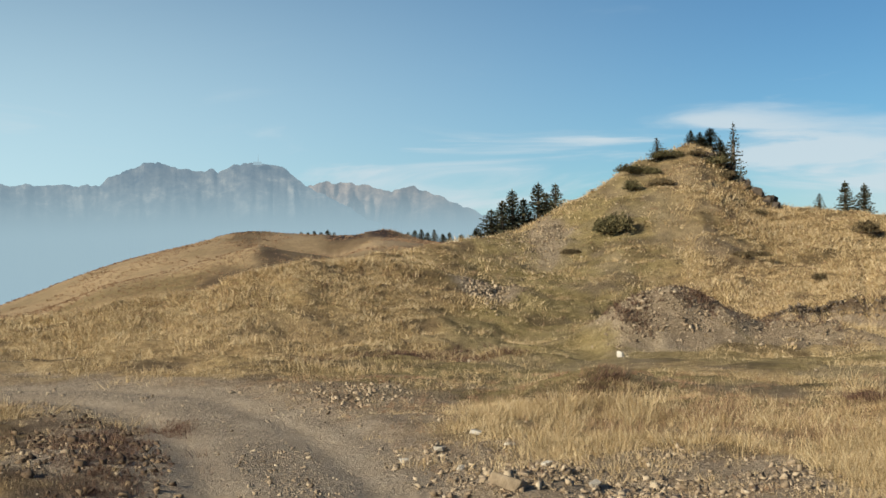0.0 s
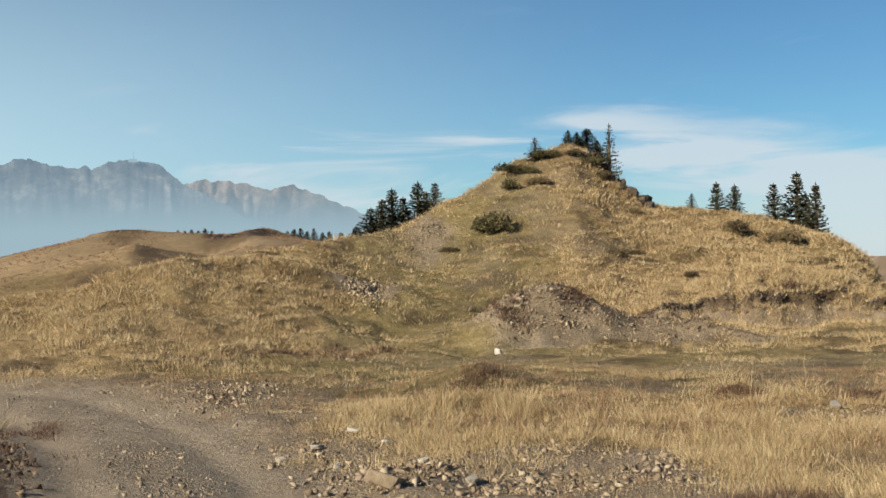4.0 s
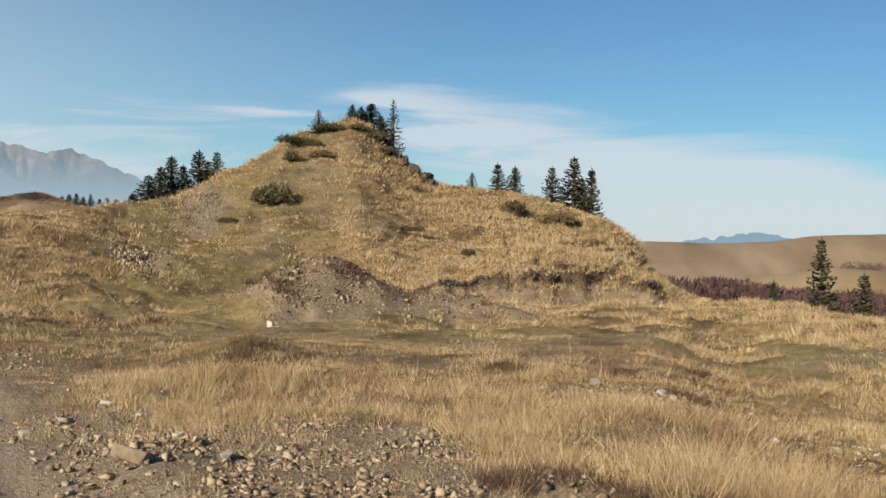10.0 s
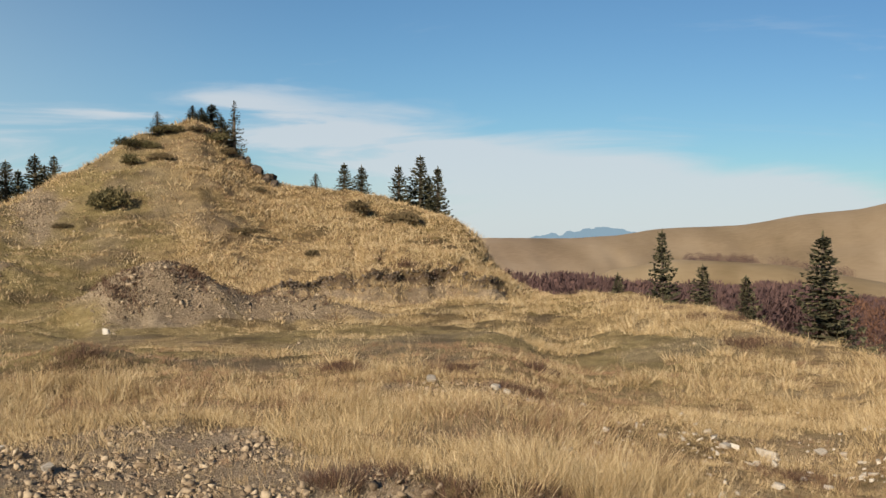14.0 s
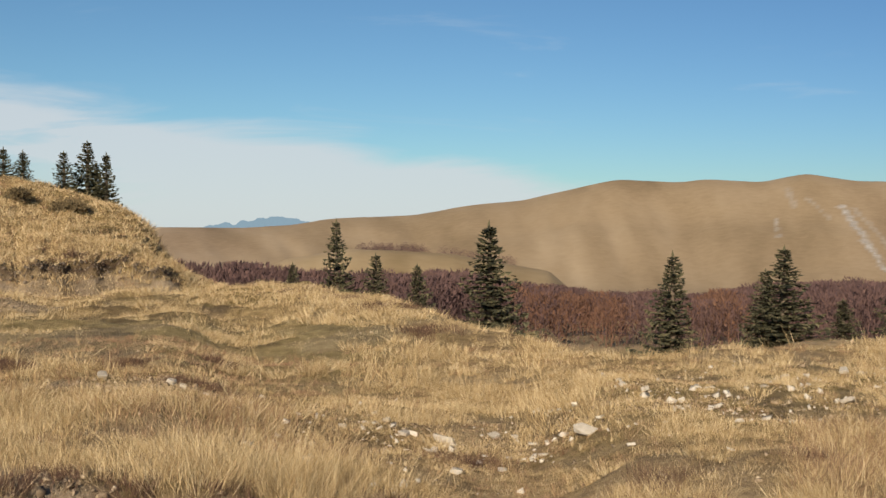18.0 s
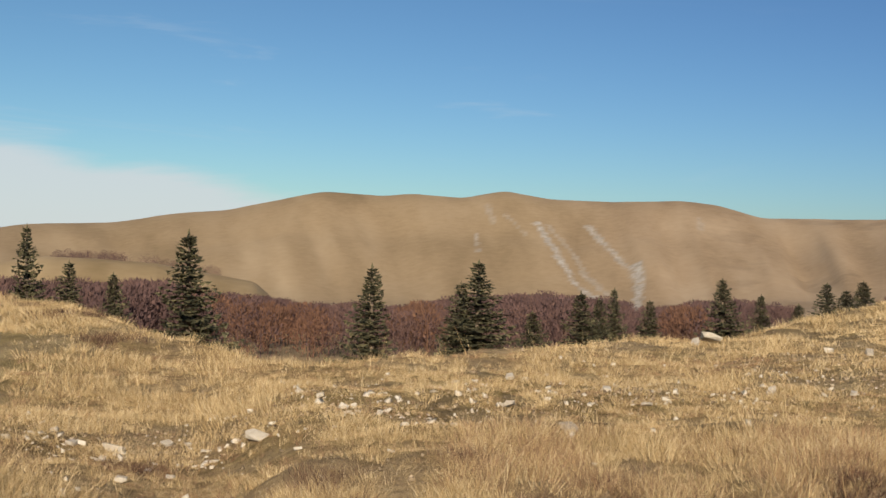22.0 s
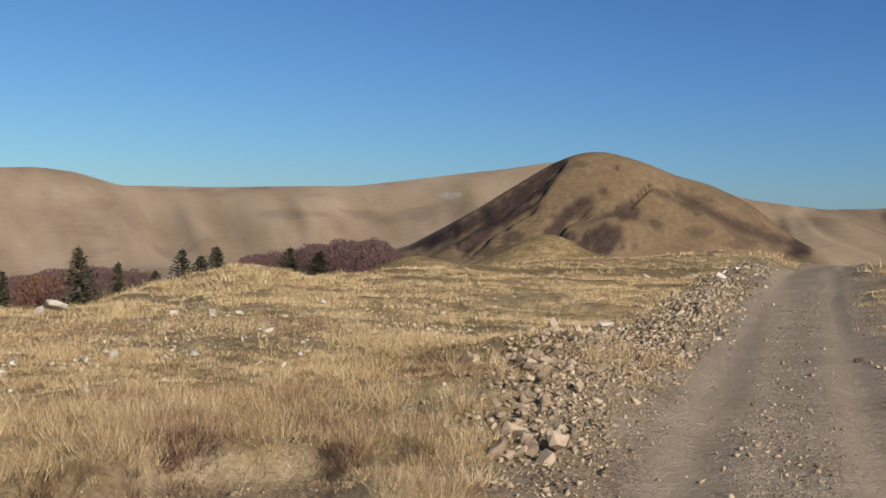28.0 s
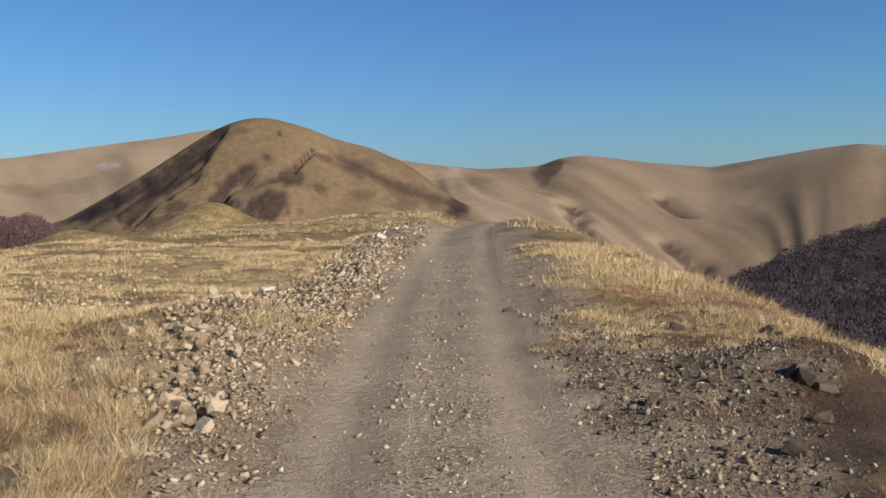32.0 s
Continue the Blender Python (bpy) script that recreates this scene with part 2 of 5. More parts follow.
    col = blend(nt, sep3.outputs[1], col, heath_shade)
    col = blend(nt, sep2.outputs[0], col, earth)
    col = blend(nt, sep.outputs[1], col, gravel)
    road = blend(nt, extra.outputs["Alpha"], road, rut)
    col = blend(nt, sep.outputs[0], col, road)
    nt.links.new(col, bsdf.inputs["Base Color"])
    near = nt.nodes.new("ShaderNodeMath")
    near.operation = 'SUBTRACT'
    near.inputs[0].default_value = 1.0
    nt.links.new(sep.outputs[2], near.inputs[1])
    relief = blend(nt, near.outputs[0], (0.5, 0.5, 0.5), blend(nt, 0.5, blend(nt, 0.5, stone, fine), clod))
    bump(nt, bsdf, relief, 0.9, 0.16)
    return m


MAT_GROUND = ground_material()
MAT_GRASS = mottled("dry_grass", [(0.22, (0.175, 0.111, 0.05)), (0.42, (0.345, 0.238, 0.114)), (0.6, (0.545, 0.408, 0.222)), (0.85, (0.74, 0.61, 0.4))], 0.8, 0.85, 5.0, 0.0, 0.2, island=0.5)
MAT_HERB = mottled("dead_herbs", [(0.25, (0.12, 0.062, 0.035)), (0.5, (0.26, 0.15, 0.085)), (0.8, (0.42, 0.29, 0.17))], 1.2, 0.9, 9.0, 0.0, 0.2, island=0.5)
MAT_HEATHER = mottled("heather_stems", [(0.25, (0.045, 0.024, 0.017)), (0.5, (0.1, 0.054, 0.035)), (0.8, (0.19, 0.112, 0.066))], 1.5, 0.9, 20.0, 0.0, island=0.5)
MAT_NEEDLE = mottled("spruce_needles", [(0.25, (0.028, 0.029, 0.016)), (0.5, (0.072, 0.068, 0.036)), (0.75, (0.15, 0.13, 0.068))], 1.5, 0.75, 20.0, 0.2, island=0.5)
MAT_BARK = mottled("spruce_bark", [(0.3, (0.07, 0.05, 0.035)), (0.7, (0.2, 0.155, 0.115))], 4.0, 0.95, 30.0, 0.6)
MAT_JUNIPER = mottled("juniper_needles", [(0.25, (0.042, 0.038, 0.016)), (0.5, (0.098, 0.084, 0.034)), (0.8, (0.18, 0.14, 0.062))], 2.0, 0.8, 25.0, 0.3, island=0.5)
MAT_DRYBUSH = mottled("dry_juniper", [(0.25, (0.06, 0.043, 0.022)), (0.5, (0.13, 0.094, 0.046)), (0.8, (0.22, 0.16, 0.08))], 2.0, 0.85, 25.0, 0.3, island=0.5)
MAT_TWIG = mottled("bare_beech_twigs", [(0.3, (0.066, 0.04, 0.04)), (0.5, (0.092, 0.053, 0.049)), (0.62, (0.112, 0.064, 0.053)), (0.8, (0.135, 0.08, 0.066))], 0.035, 0.9, 0.3, 0.0, island=0.2)
MAT_RUST = mottled("rusty_beech_twigs", [(0.3, (0.073, 0.038, 0.027)), (0.5, (0.118, 0.058, 0.036)), (0.8, (0.165, 0.088, 0.052))], 0.035, 0.9, 0.3, 0.0, island=0.25)
# darker copy of the beech twigs: the valley's shade is in its colour
MAT_SHADE_TWIG = mottled("shade_dark_twigs", [(0.3, (0.034, 0.027, 0.031)), (0.5, (0.052, 0.041, 0.046)), (0.8, (0.078, 0.061, 0.066))], 0.035, 0.9, 0.3, 0.0, island=0.3)
MAT_STONE = mottled("limestone", [(0.25, (0.15, 0.107, 0.068)), (0.5, (0.33, 0.245, 0.16)), (0.8, (0.52, 0.42, 0.3))], 5.0, 0.92, 24.0, 0.5, obj=0.35)
MAT_GRAVEL = mottled("gravel", [(0.22, (0.12, 0.084, 0.052)), (0.5, (0.28, 0.208, 0.134)), (0.72, (0.42, 0.328, 0.22)), (0.93, (0.6, 0.505, 0.375))], 3.0, 0.92, 60.0, 0.3, island=0.5)
MAT_WHITE = mottled("pale_limestone", [(0.2, (0.3, 0.255, 0.195)), (0.5, (0.5, 0.445, 0.365)), (0.8, (0.68, 0.63, 0.54))], 5.0, 0.85, 40.0, 0.4, obj=0.3, island=0.3)
MAT_CHALK = mottled("white_limestone", [(0.2, (0.32, 0.285, 0.235)), (0.5, (0.47, 0.43, 0.365)), (0.8, (0.6, 0.56, 0.49))], 5.0, 0.85, 40.0, 0.4)
MAT_VERGE = mottled("brown_gravel", [(0.22, (0.06, 0.042, 0.029)), (0.45, (0.118, 0.088, 0.062)), (0.7, (0.178, 0.137, 0.1)), (0.92, (0.34, 0.285, 0.225))], 3.0, 0.92, 60.0, 0.3, island=0.6)
MAT_SLAB = mottled("brown_slab", [(0.25, (0.13, 0.094, 0.06)), (0.5, (0.26, 0.195, 0.125)), (0.8, (0.4, 0.315, 0.215))], 5.0, 0.92, 24.0, 0.5)
MAT_CLOD = mottled("turf_clod", [(0.25, (0.05, 0.033, 0.021)), (0.5, (0.12, 0.08, 0.048)), (0.8, (0.24, 0.17, 0.1))], 4.0, 0.95, 30.0, 0.6, island=0.5)
MAT_DARKROCK = mottled("dark_rock", [(0.25, (0.04, 0.029, 0.02)), (0.5, (0.12, 0.09, 0.063)), (0.8, (0.27, 0.21, 0.155))], 4.0, 0.9, 30.0, 0.6, island=0.3)


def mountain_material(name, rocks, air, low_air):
    """Limestone seen through kilometres of air, whose haze is put into the emission."""
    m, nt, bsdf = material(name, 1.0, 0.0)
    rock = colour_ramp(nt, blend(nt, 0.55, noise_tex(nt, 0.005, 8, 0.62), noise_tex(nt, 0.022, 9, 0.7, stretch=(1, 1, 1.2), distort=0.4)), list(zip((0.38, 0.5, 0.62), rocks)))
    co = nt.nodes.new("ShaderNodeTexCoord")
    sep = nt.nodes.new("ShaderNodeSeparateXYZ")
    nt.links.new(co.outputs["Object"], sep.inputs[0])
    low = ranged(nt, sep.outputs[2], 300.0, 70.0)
    # rock goes black lower down, leaving only the glowing haze
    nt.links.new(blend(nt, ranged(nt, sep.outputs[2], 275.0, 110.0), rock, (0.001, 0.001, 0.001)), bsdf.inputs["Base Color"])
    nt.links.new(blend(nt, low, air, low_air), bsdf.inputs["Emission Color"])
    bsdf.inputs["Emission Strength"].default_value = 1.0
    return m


MAT_MOUNTAIN = mountain_material("haze_glow_limestone", ((0.012, 0.016, 0.024), (0.06, 0.06, 0.06), (0.17, 0.155, 0.135)), (0.118, 0.165, 0.21), (0.25, 0.342, 0.402))
MAT_RIDGE = mountain_material("haze_glow_pink_limestone", ((0.02, 0.018, 0.022), (0.1, 0.078, 0.066), (0.24, 0.19, 0.155)), (0.118, 0.15, 0.182), (0.25, 0.342, 0.402))
MAT_BLUEHILL = mountain_material("haze_glow_wooded_hill", ((0.01, 0.014, 0.018), (0.03, 0.034, 0.036), (0.05, 0.05, 0.05)), (0.17, 0.26, 0.33), (0.19, 0.285, 0.36))


# ---- terrain ----
S = 1.15


def hash2(ix, iy, seed):
    v = (ix * 374761393 + iy * 668265263 + seed * 974634777) & 0xFFFFFFFF
    v = ((v ^ (v >> 13)) * 1274126177) & 0xFFFFFFFF
    return ((v ^ (v >> 16)) & 0xFFFF) / 65535.0


def vnoise(x, y, seed=0):
    x, y = np.asarray(x, float), np.asarray(y, float)
    ix, iy = np.floor(x).astype(np.int64), np.floor(y).astype(np.int64)
    fx, fy = x - ix, y - iy
    fx, fy = fx * fx * fx * (fx * (fx * 6 - 15) + 10), fy * fy * fy * (fy * (fy * 6 - 15) + 10)
    a, b = hash2(ix, iy, seed), hash2(ix + 1, iy, seed)
    c, d = hash2(ix, iy + 1, seed), hash2(ix + 1, iy + 1, seed)
    return (a + (b - a) * fx) * (1 - fy) + (c + (d - c) * fx) * fy - 0.5


def fbm(x, y, octaves=4, seed=0):
    out, amp, k = 0.0, 1.0, 1.0
    for n in range(octaves):
        out = out + amp * vnoise(x * k + 17.3 * n, y * k - 9.1 * n, seed + n)
        amp, k = amp * 0.5, k * 2.03
    return out


def smooth(v, lo, hi):
    t = np.clip((np.asarray(v, float) - lo) / (hi - lo), 0, 1)
    return t * t * (3 - 2 * t)


BEARINGS = np.arange(-180.0, 180.01, 0.1)


def around(text, soften=0.35):
    """A curve round the compass from 'bearing:value' pairs; slightly rounded."""
    pairs = sorted(tuple(map(float, p.split(":"))) for p in text.split())
    v = np.interp(BEARINGS, *zip(*pairs))
    k = np.exp(-0.5 * (np.arange(-40, 41) * 0.1 / soften) ** 2)
    return np.convolve(np.pad(v, 40, mode="edge"), k / k.sum(), "valid")


# the near rim: the berm, the hill, the edge of the meadow, the crest of the road and its bank
RIM_UP = around("-180:-2 -60:-3.2 -30:-3.6 -20:-2.65 -16:-1.93 -12.4:-1.21 -9.9:-.65 -7.4:-.25 -5:0 -2.4:.35 -.3:.69 1.3:.79 2.8:1.15 5:2.14 6.5:2.89 7.7:3.6 "
                "9.4:4.2 10.9:4.72 11.5:4.5 12.9:3.15 14.4:2.1 16.4:1.84 18.1:1.65 20.1:1.36 22.2:.6 23.6:-.54 24.2:-1.56 25:-2.2 26.3:-2.8 28.1:-2.96 31:-2.9 32:-3.2 "
                "35:-4.07 37.5:-4.95 40:-5.85 42.6:-6.53 45.6:-6.66 47.9:-6.38 50.5:-6.08 53:-5.75 55.7:-5.55 58.2:-5.35 60.7:-5.05 63.1:-4.8 64.8:-4.4 65.8:-4.05 "
                "68.2:-3.66 70:-3.04 71.1:-2.91 72.6:-3.07 73.9:-3.35 76.3:-3.25 80:-2.95 83:-2.7 86.6:-2.35 89:-2.1 92:-1.8 94.5:-1.8 95.4:-2.26 98:-2.25 100.6:-2.72 103:-3.5 "
                "105.6:-4.5 108:-5.5 110.5:-6.6 113:-7.75 116:-8.8 125:-6 150:-3 180:-2", 0.3)
RIM_R = around("-180:60 -60:46 -30:32 -20:27 -10:26.5 -5:28 0:32.5 5:37.5 11:40 14:38.5 20:37 24:33 28:28.5 31:26.5 35:22.5 40:18.5 43:15.6 46:15.2 50:16.4 55:18 60:20 64:22 66:24 70:28 74:28 76:29 "
               "80:33 86:43 89:47 92:50 95:48 98:40 100:34 103:27 105.6:22 108:18.5 110.5:15.5 113:13.2 116:12 125:18 150:40 180:60", 0.8) * S
FOOT_R = around("-180:30 -40:25 -20:20.5 -10:20.2 -3:21 0:22 4:23.5 10:25 16:25.5 22:26 25:22 28:17.5 31:15.5 36:13 43:10.5 60:13 70:17 80:22 90:30 96:30 100:20 108:12 116:8 130:10 180:30", 1.5) * S
BACK_Z = around("-180:-2 -40:-3 -20:-5 -8:-2 -3:0.3 3:1.6 12:2.0 18:1.4 21:0.8 22.6:-2 26:-9 40:-10.5 60:-10.5 70:-7 76:-4 84:-3 92:-4 97:-9 104:-24 116:-30 140:-12 180:-2", 1.0)     # ground at 90 m
LEFT_UP = around("-180:-1 -40:-6 -24:-3.2 -20:-1.75 -18.2:-1.1 -17.2:-.7 -14.9:.12 -12.5:.68 -10:1.11 -8.9:1.24 -7.9:.97 -6:1.06 -4.9:.9 -3.9:.95 -3:1.27 -2.4:1.18 -1.9:.85 -.3:.6 3:.3 "
                 "10:-1 20:-4 26:-5 60:-5.5 74:-3.5 80:-3.2 92:-3.2 98:-7 116:-10 140:-4 180:-1", 1.1)     # crest or floor at 170 m
HILL_UP = around("-180:-1 -40:-8 -10:-9 10:-6 22:-4.6 40:-4.6 60:-4.4 74:-3 77.4:-2.3 77.8:-2.18 79.9:-.9 82.4:.72 84.7:2.15 86:2.6 87:2.67 88.7:2.22 90.3:1.56 91.8:1.16 93.4:.36 95.4:-1.22 "
                 "97.2:-2.15 99:-3.4 103:-5.9 106.5:-6.1 107.9:-5.4 110.35:-4.16 112.6:-3.3 114.5:-2.77 118:-2.4 140:-2 180:-1", 0.35)    # at 390 m
FLOOR_Z = around("-180:-20 -40:-120 -10:-110 15:-60 24:-34 45:-34 60:-32 70:-26 78:-24 90:-22 98:-30 104:-55 116:-70 140:-40 180:-20", 2.0)     # valley floors
FAR_UP = around("-180:-.5 -40:-4 -10:-4 10:-2 18:-.8 23.8:-.5 28:-.56 30.5:-.4 32:-.14 35.8:0 38.4:.45 40.7:.63 43.3:1.2 45.1:1.6 48:1.44 49.2:1.57 51.5:1.4 53.4:1.77 55.5:1.39 58.4:1.33 61.5:1.41 "
                "63:1.25 65:.69 69.6:.7 73:.8 75.4:.86 78.5:1.25 82:1.7 84.5:2.1 88:2.0 93.5:.5 96.5:.12 99.3:.2 100.3:.6 101.5:.72 104.4:.3 107:.05 109.2:.41 112:.86 113.4:1.0 118:.6 140:0 180:-.5", 0.3)   # skyline at 1500 m


def knots(b):
    at = lambda table: np.interp(b, BEARINGS, table)
    up = lambda table, r: EYE + r * np.tan(np.radians(at(table)))
    one = np.ones_like(b)
    rc, rf = at(RIM_R), at(FOOT_R)
    rf = np.minimum(rf, rc * 0.8)
    zc = up(RIM_UP, rc)
    zf = np.minimum(0.05, 0.4 * zc) - 0.42 * smooth(b, 23, 29) * (1 - smooth(b, 40, 46))
    face = smooth(b, -24, -18) * (1 - smooth(b, 23, 27))     # the bank and the hill have a hollow foot and a steep upper face
    rs = [0 * one, rf, 0.5 * (rf + rc), rf + 0.9 * (rc - rf), rc, rc * 1.3, np.maximum(105 * one, rc * 1.45), 195 + 140 * smooth(b, 74, 78) * (1 - smooth(b, 95, 99)), 400 * one, 1100 * one, 1420 * one, 1750 * one, 2400 * one, 4700 * one]
    z5 = at(BACK_Z)
    zL = up(LEFT_UP, rs[7])
    zH = up(HILL_UP, rs[8])
    zF = up(FAR_UP, rs[11])
    z8 = EYE + (at(FLOOR_Z) - EYE) * 1100 / 560
    z4 = zc + (z5 - zc) * 0.42
    zs = [0 * one, zf, zf + (zc - zf) * (0.5 - 0.11 * face), zf + (zc - zf) * (0.95 - 0.06 * face), zc, z4, z5, zL, zH, z8, z8 + (zF - z8) * 0.45, zF, zF - 90, zF - 320]
    return np.array(rs), np.array(zs)


def rise(x, y):
    """Smooth ground height: a monotone cubic through the rings of the plan."""
    b = np.degrees(np.arctan2(x, y))
    r = np.hypot(x, y)
    rs, zs = knots(b)
    h = np.diff(rs, axis=0)
    d = np.diff(zs, axis=0) / h
    m = np.zeros_like(rs)
    same = d[:-1] * d[1:] > 0
    w1, w2 = 2 * h[1:] + h[:-1], h[1:] + 2 * h[:-1]
    with np.errstate(divide="ignore", invalid="ignore"):
        inner = (w1 + w2) / (w1 / d[:-1] + w2 / d[1:])
    m[1:-1] = np.where(same, inner, 0)
    m[-1] = d[-1]
    k = np.clip((r[None] >= rs).sum(0) - 1, 0, len(rs) - 2)
    cols = np.arange(len(b))
    h0, z0, z1, m0, m1 = h[k, cols], zs[k, cols], zs[k + 1, cols], m[k, cols], m[k + 1, cols]
    t = np.clip((r - rs[k, cols]) / h0, 0, 1.0)
    return ((1 + 2 * t) * z0 + t * h0 * m0) * (1 - t) ** 2 + (t * t) * ((3 - 2 * t) * z1 + (t - 1) * h0 * m1)


def polar(b, r):
    return r * math.sin(radians(b)), r * math.cos(radians(b))


def bezier_line(points, n=200):
    """A smooth line through plan points given as (bearing, distance)."""
    p = np.array([polar(*q) for q in points])
    t = np.linspace(0, len(p) - 1, n)
    i = np.clip(t.astype(int), 0, len(p) - 2)
    u = (t - i)[:, None]
    a, b, c, d = p[np.maximum(i - 1, 0)], p[i], p[i + 1], p[np.minimum(i + 2, len(p) - 1)]
    return 0.5 * (2 * b + (c - a) * u + (2 * a - 5 * b + 4 * c - d) * u * u + (3 * b - a - 3 * c + d) * u ** 3)


ROAD = bezier_line([(-60, 34), (-45, 26), (-28, 21.8), (-20, 20.6), (-15.6, 19.0), (-12.4, 16.4), (-10.8, 14), (-9.6, 11), (-8, 8.5), (-5, 5.5), (20, 1.6), (95, 2.2), (97.5, 5.2), (96.7, 7.7), (96, 11), (95.8, 15),
                    (95.9, 21), (96, 32), (97, 48), (101, 70)], 130)


ROAD_SEEN = {}


def road_offset(x, y):
    """Distance from the road's middle, and its side; large sets of points are remembered."""
    key = (len(x), float(x[0]), float(y[-1]), float(np.sum(x)), float(np.sum(y)))
    if key not in ROAD_SEEN:
        ROAD_SEEN.clear()
        ROAD_SEEN[key] = road_offset_of(x, y)
    return ROAD_SEEN[key]


def road_offset_of(x, y):
    near = np.hypot(x, y) < 112
    if not near.all():
        best, side = np.full(len(x), 1e9), np.zeros(len(x))
        if near.any():
            best[near], side[near] = road_offset_of(x[near], y[near])
        return best, side
    best, side = np.full(len(x), 1e9), np.zeros(len(x))
    for (ax, ay), (bx, by) in zip(ROAD[:-1], ROAD[1:]):
        dx, dy = bx - ax, by - ay
        t = np.clip(((x - ax) * dx + (y - ay) * dy) / (dx * dx + dy * dy + 1e-9), 0, 1)
        px, py = x - ax - t * dx, y - ay - t * dy
        d = np.hypot(px, py)
        nearer = d < best
        best = np.where(nearer, d, best)
        side = np.where(nearer, np.sign(dx * py - dy * px), side)
    return best, side


def mound(x, y, b, r, size, height):
    cx, cy = polar(b, r)
    return height * np.exp(-(((x - cx) ** 2 + (y - cy) ** 2) / size ** 2))


def heap(x, y, b, r, size, height):
    """A tipped heap: straight flanks and a small rounded top."""
    cx, cy = polar(b, r)
    d = np.hypot(x - cx, y - cy) / size * (1 + 0.12 * fbm(x / 2.0, y / 2.0, 2, 9))
    return height * (1 - np.sqrt(d * d + 0.02)).clip(0, None) ** 0.92


def bank_lip(b):
    return np.interp(b, (14, 22, 30, 40, 50, 60, 66, 72, 80), (9.4, 9.3, 9.0, 8.7, 8.5, 8.8, 9.8, 10.2, 9.4)) + 0.8 * fbm(b / 3.5, b * 0, 3, 6)


def scarp_line(b):
    return np.interp(b, (10, 13, 15.2, 18.4, 20.4, 23.0, 25, 27), (29.6, 30.0, 30.2, 30.7, 31.2, 31.0, 30.4, 30.0)) + 0.9 * fbm(b / 1.1, b * 0, 3, 3)


def scarp_height(b):
    """How much the cut bank stands up, by bearing."""
    return np.interp(b, (10.5, 12.5, 15, 18, 20.4, 23, 24.8, 26), (0, 0.16, 0.42, 0.62, 0.85, 0.75, 0.45, 0)) * (1 + 0.5 * fbm(b / 0.7, b * 0, 3, 4))


def ridge_distance(x, y, b0, r0, b1, r1):
    """Distance from the line of a ridge that stands behind the walker's right shoulder."""
    (ax, ay), (bx, by) = polar(b0, r0), polar(b1, r1)
    t = np.clip(((x - ax) * (bx - ax) + (y - ay) * (by - ay)) / ((bx - ax) ** 2 + (by - ay) ** 2), 0, 1)
    return np.hypot(x - ax - t * (bx - ax), y - ay - t * (by - ay))


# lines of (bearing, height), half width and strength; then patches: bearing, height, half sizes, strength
# the first three lines put the shade of the north flank into the colour
HILL_GULLIES_AND_SHADE = (([(84.9, 15.4), (83.6, 8.4), (82.4, 2.5), (80.7, -4.1), (79.3, -8.5), (78.3, -10.1)], 2.1, 1.0),
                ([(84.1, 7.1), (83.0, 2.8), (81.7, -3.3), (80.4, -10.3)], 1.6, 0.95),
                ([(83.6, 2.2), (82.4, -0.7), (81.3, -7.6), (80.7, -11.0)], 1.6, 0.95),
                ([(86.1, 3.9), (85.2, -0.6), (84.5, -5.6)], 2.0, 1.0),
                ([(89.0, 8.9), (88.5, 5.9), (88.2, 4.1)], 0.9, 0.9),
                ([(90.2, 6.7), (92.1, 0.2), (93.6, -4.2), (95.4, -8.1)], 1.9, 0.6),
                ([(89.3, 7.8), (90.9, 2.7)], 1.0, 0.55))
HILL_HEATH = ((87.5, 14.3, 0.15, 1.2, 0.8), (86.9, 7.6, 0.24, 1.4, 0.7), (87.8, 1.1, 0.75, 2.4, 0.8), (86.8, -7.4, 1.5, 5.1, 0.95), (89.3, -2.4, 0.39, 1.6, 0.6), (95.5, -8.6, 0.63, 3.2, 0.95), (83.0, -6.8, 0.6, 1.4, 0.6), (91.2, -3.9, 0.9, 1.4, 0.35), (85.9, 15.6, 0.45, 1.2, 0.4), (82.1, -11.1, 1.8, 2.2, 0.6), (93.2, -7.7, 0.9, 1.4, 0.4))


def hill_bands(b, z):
    """Heathery gullies and patches on the steep face of the dark hill, by bearing and height, with the north flank's
    shade painted in: gullies, then all of it.
    """
    cut, heath_shade = np.zeros_like(b), np.zeros_like(b)
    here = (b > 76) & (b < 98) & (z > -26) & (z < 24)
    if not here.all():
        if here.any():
            cut[here], heath_shade[here] = hill_bands(b[here], z[here])
        return cut, heath_shade
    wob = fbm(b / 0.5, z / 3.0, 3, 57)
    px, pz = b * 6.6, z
    for line, wide, strong in HILL_GULLIES_AND_SHADE:
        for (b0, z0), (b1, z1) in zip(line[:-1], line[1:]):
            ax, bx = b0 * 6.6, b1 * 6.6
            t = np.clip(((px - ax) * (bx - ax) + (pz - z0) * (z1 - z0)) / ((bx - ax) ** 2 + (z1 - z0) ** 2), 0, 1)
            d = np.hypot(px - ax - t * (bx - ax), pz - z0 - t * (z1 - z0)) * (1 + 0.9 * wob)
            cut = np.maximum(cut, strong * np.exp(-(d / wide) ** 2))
    heath_shade = (cut * 1.35).clip(0, 1)
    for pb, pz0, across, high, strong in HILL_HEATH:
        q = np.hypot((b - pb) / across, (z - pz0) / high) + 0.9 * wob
        heath_shade = np.maximum(heath_shade, strong * (1 - smooth(q, 0.5, 1.2)))
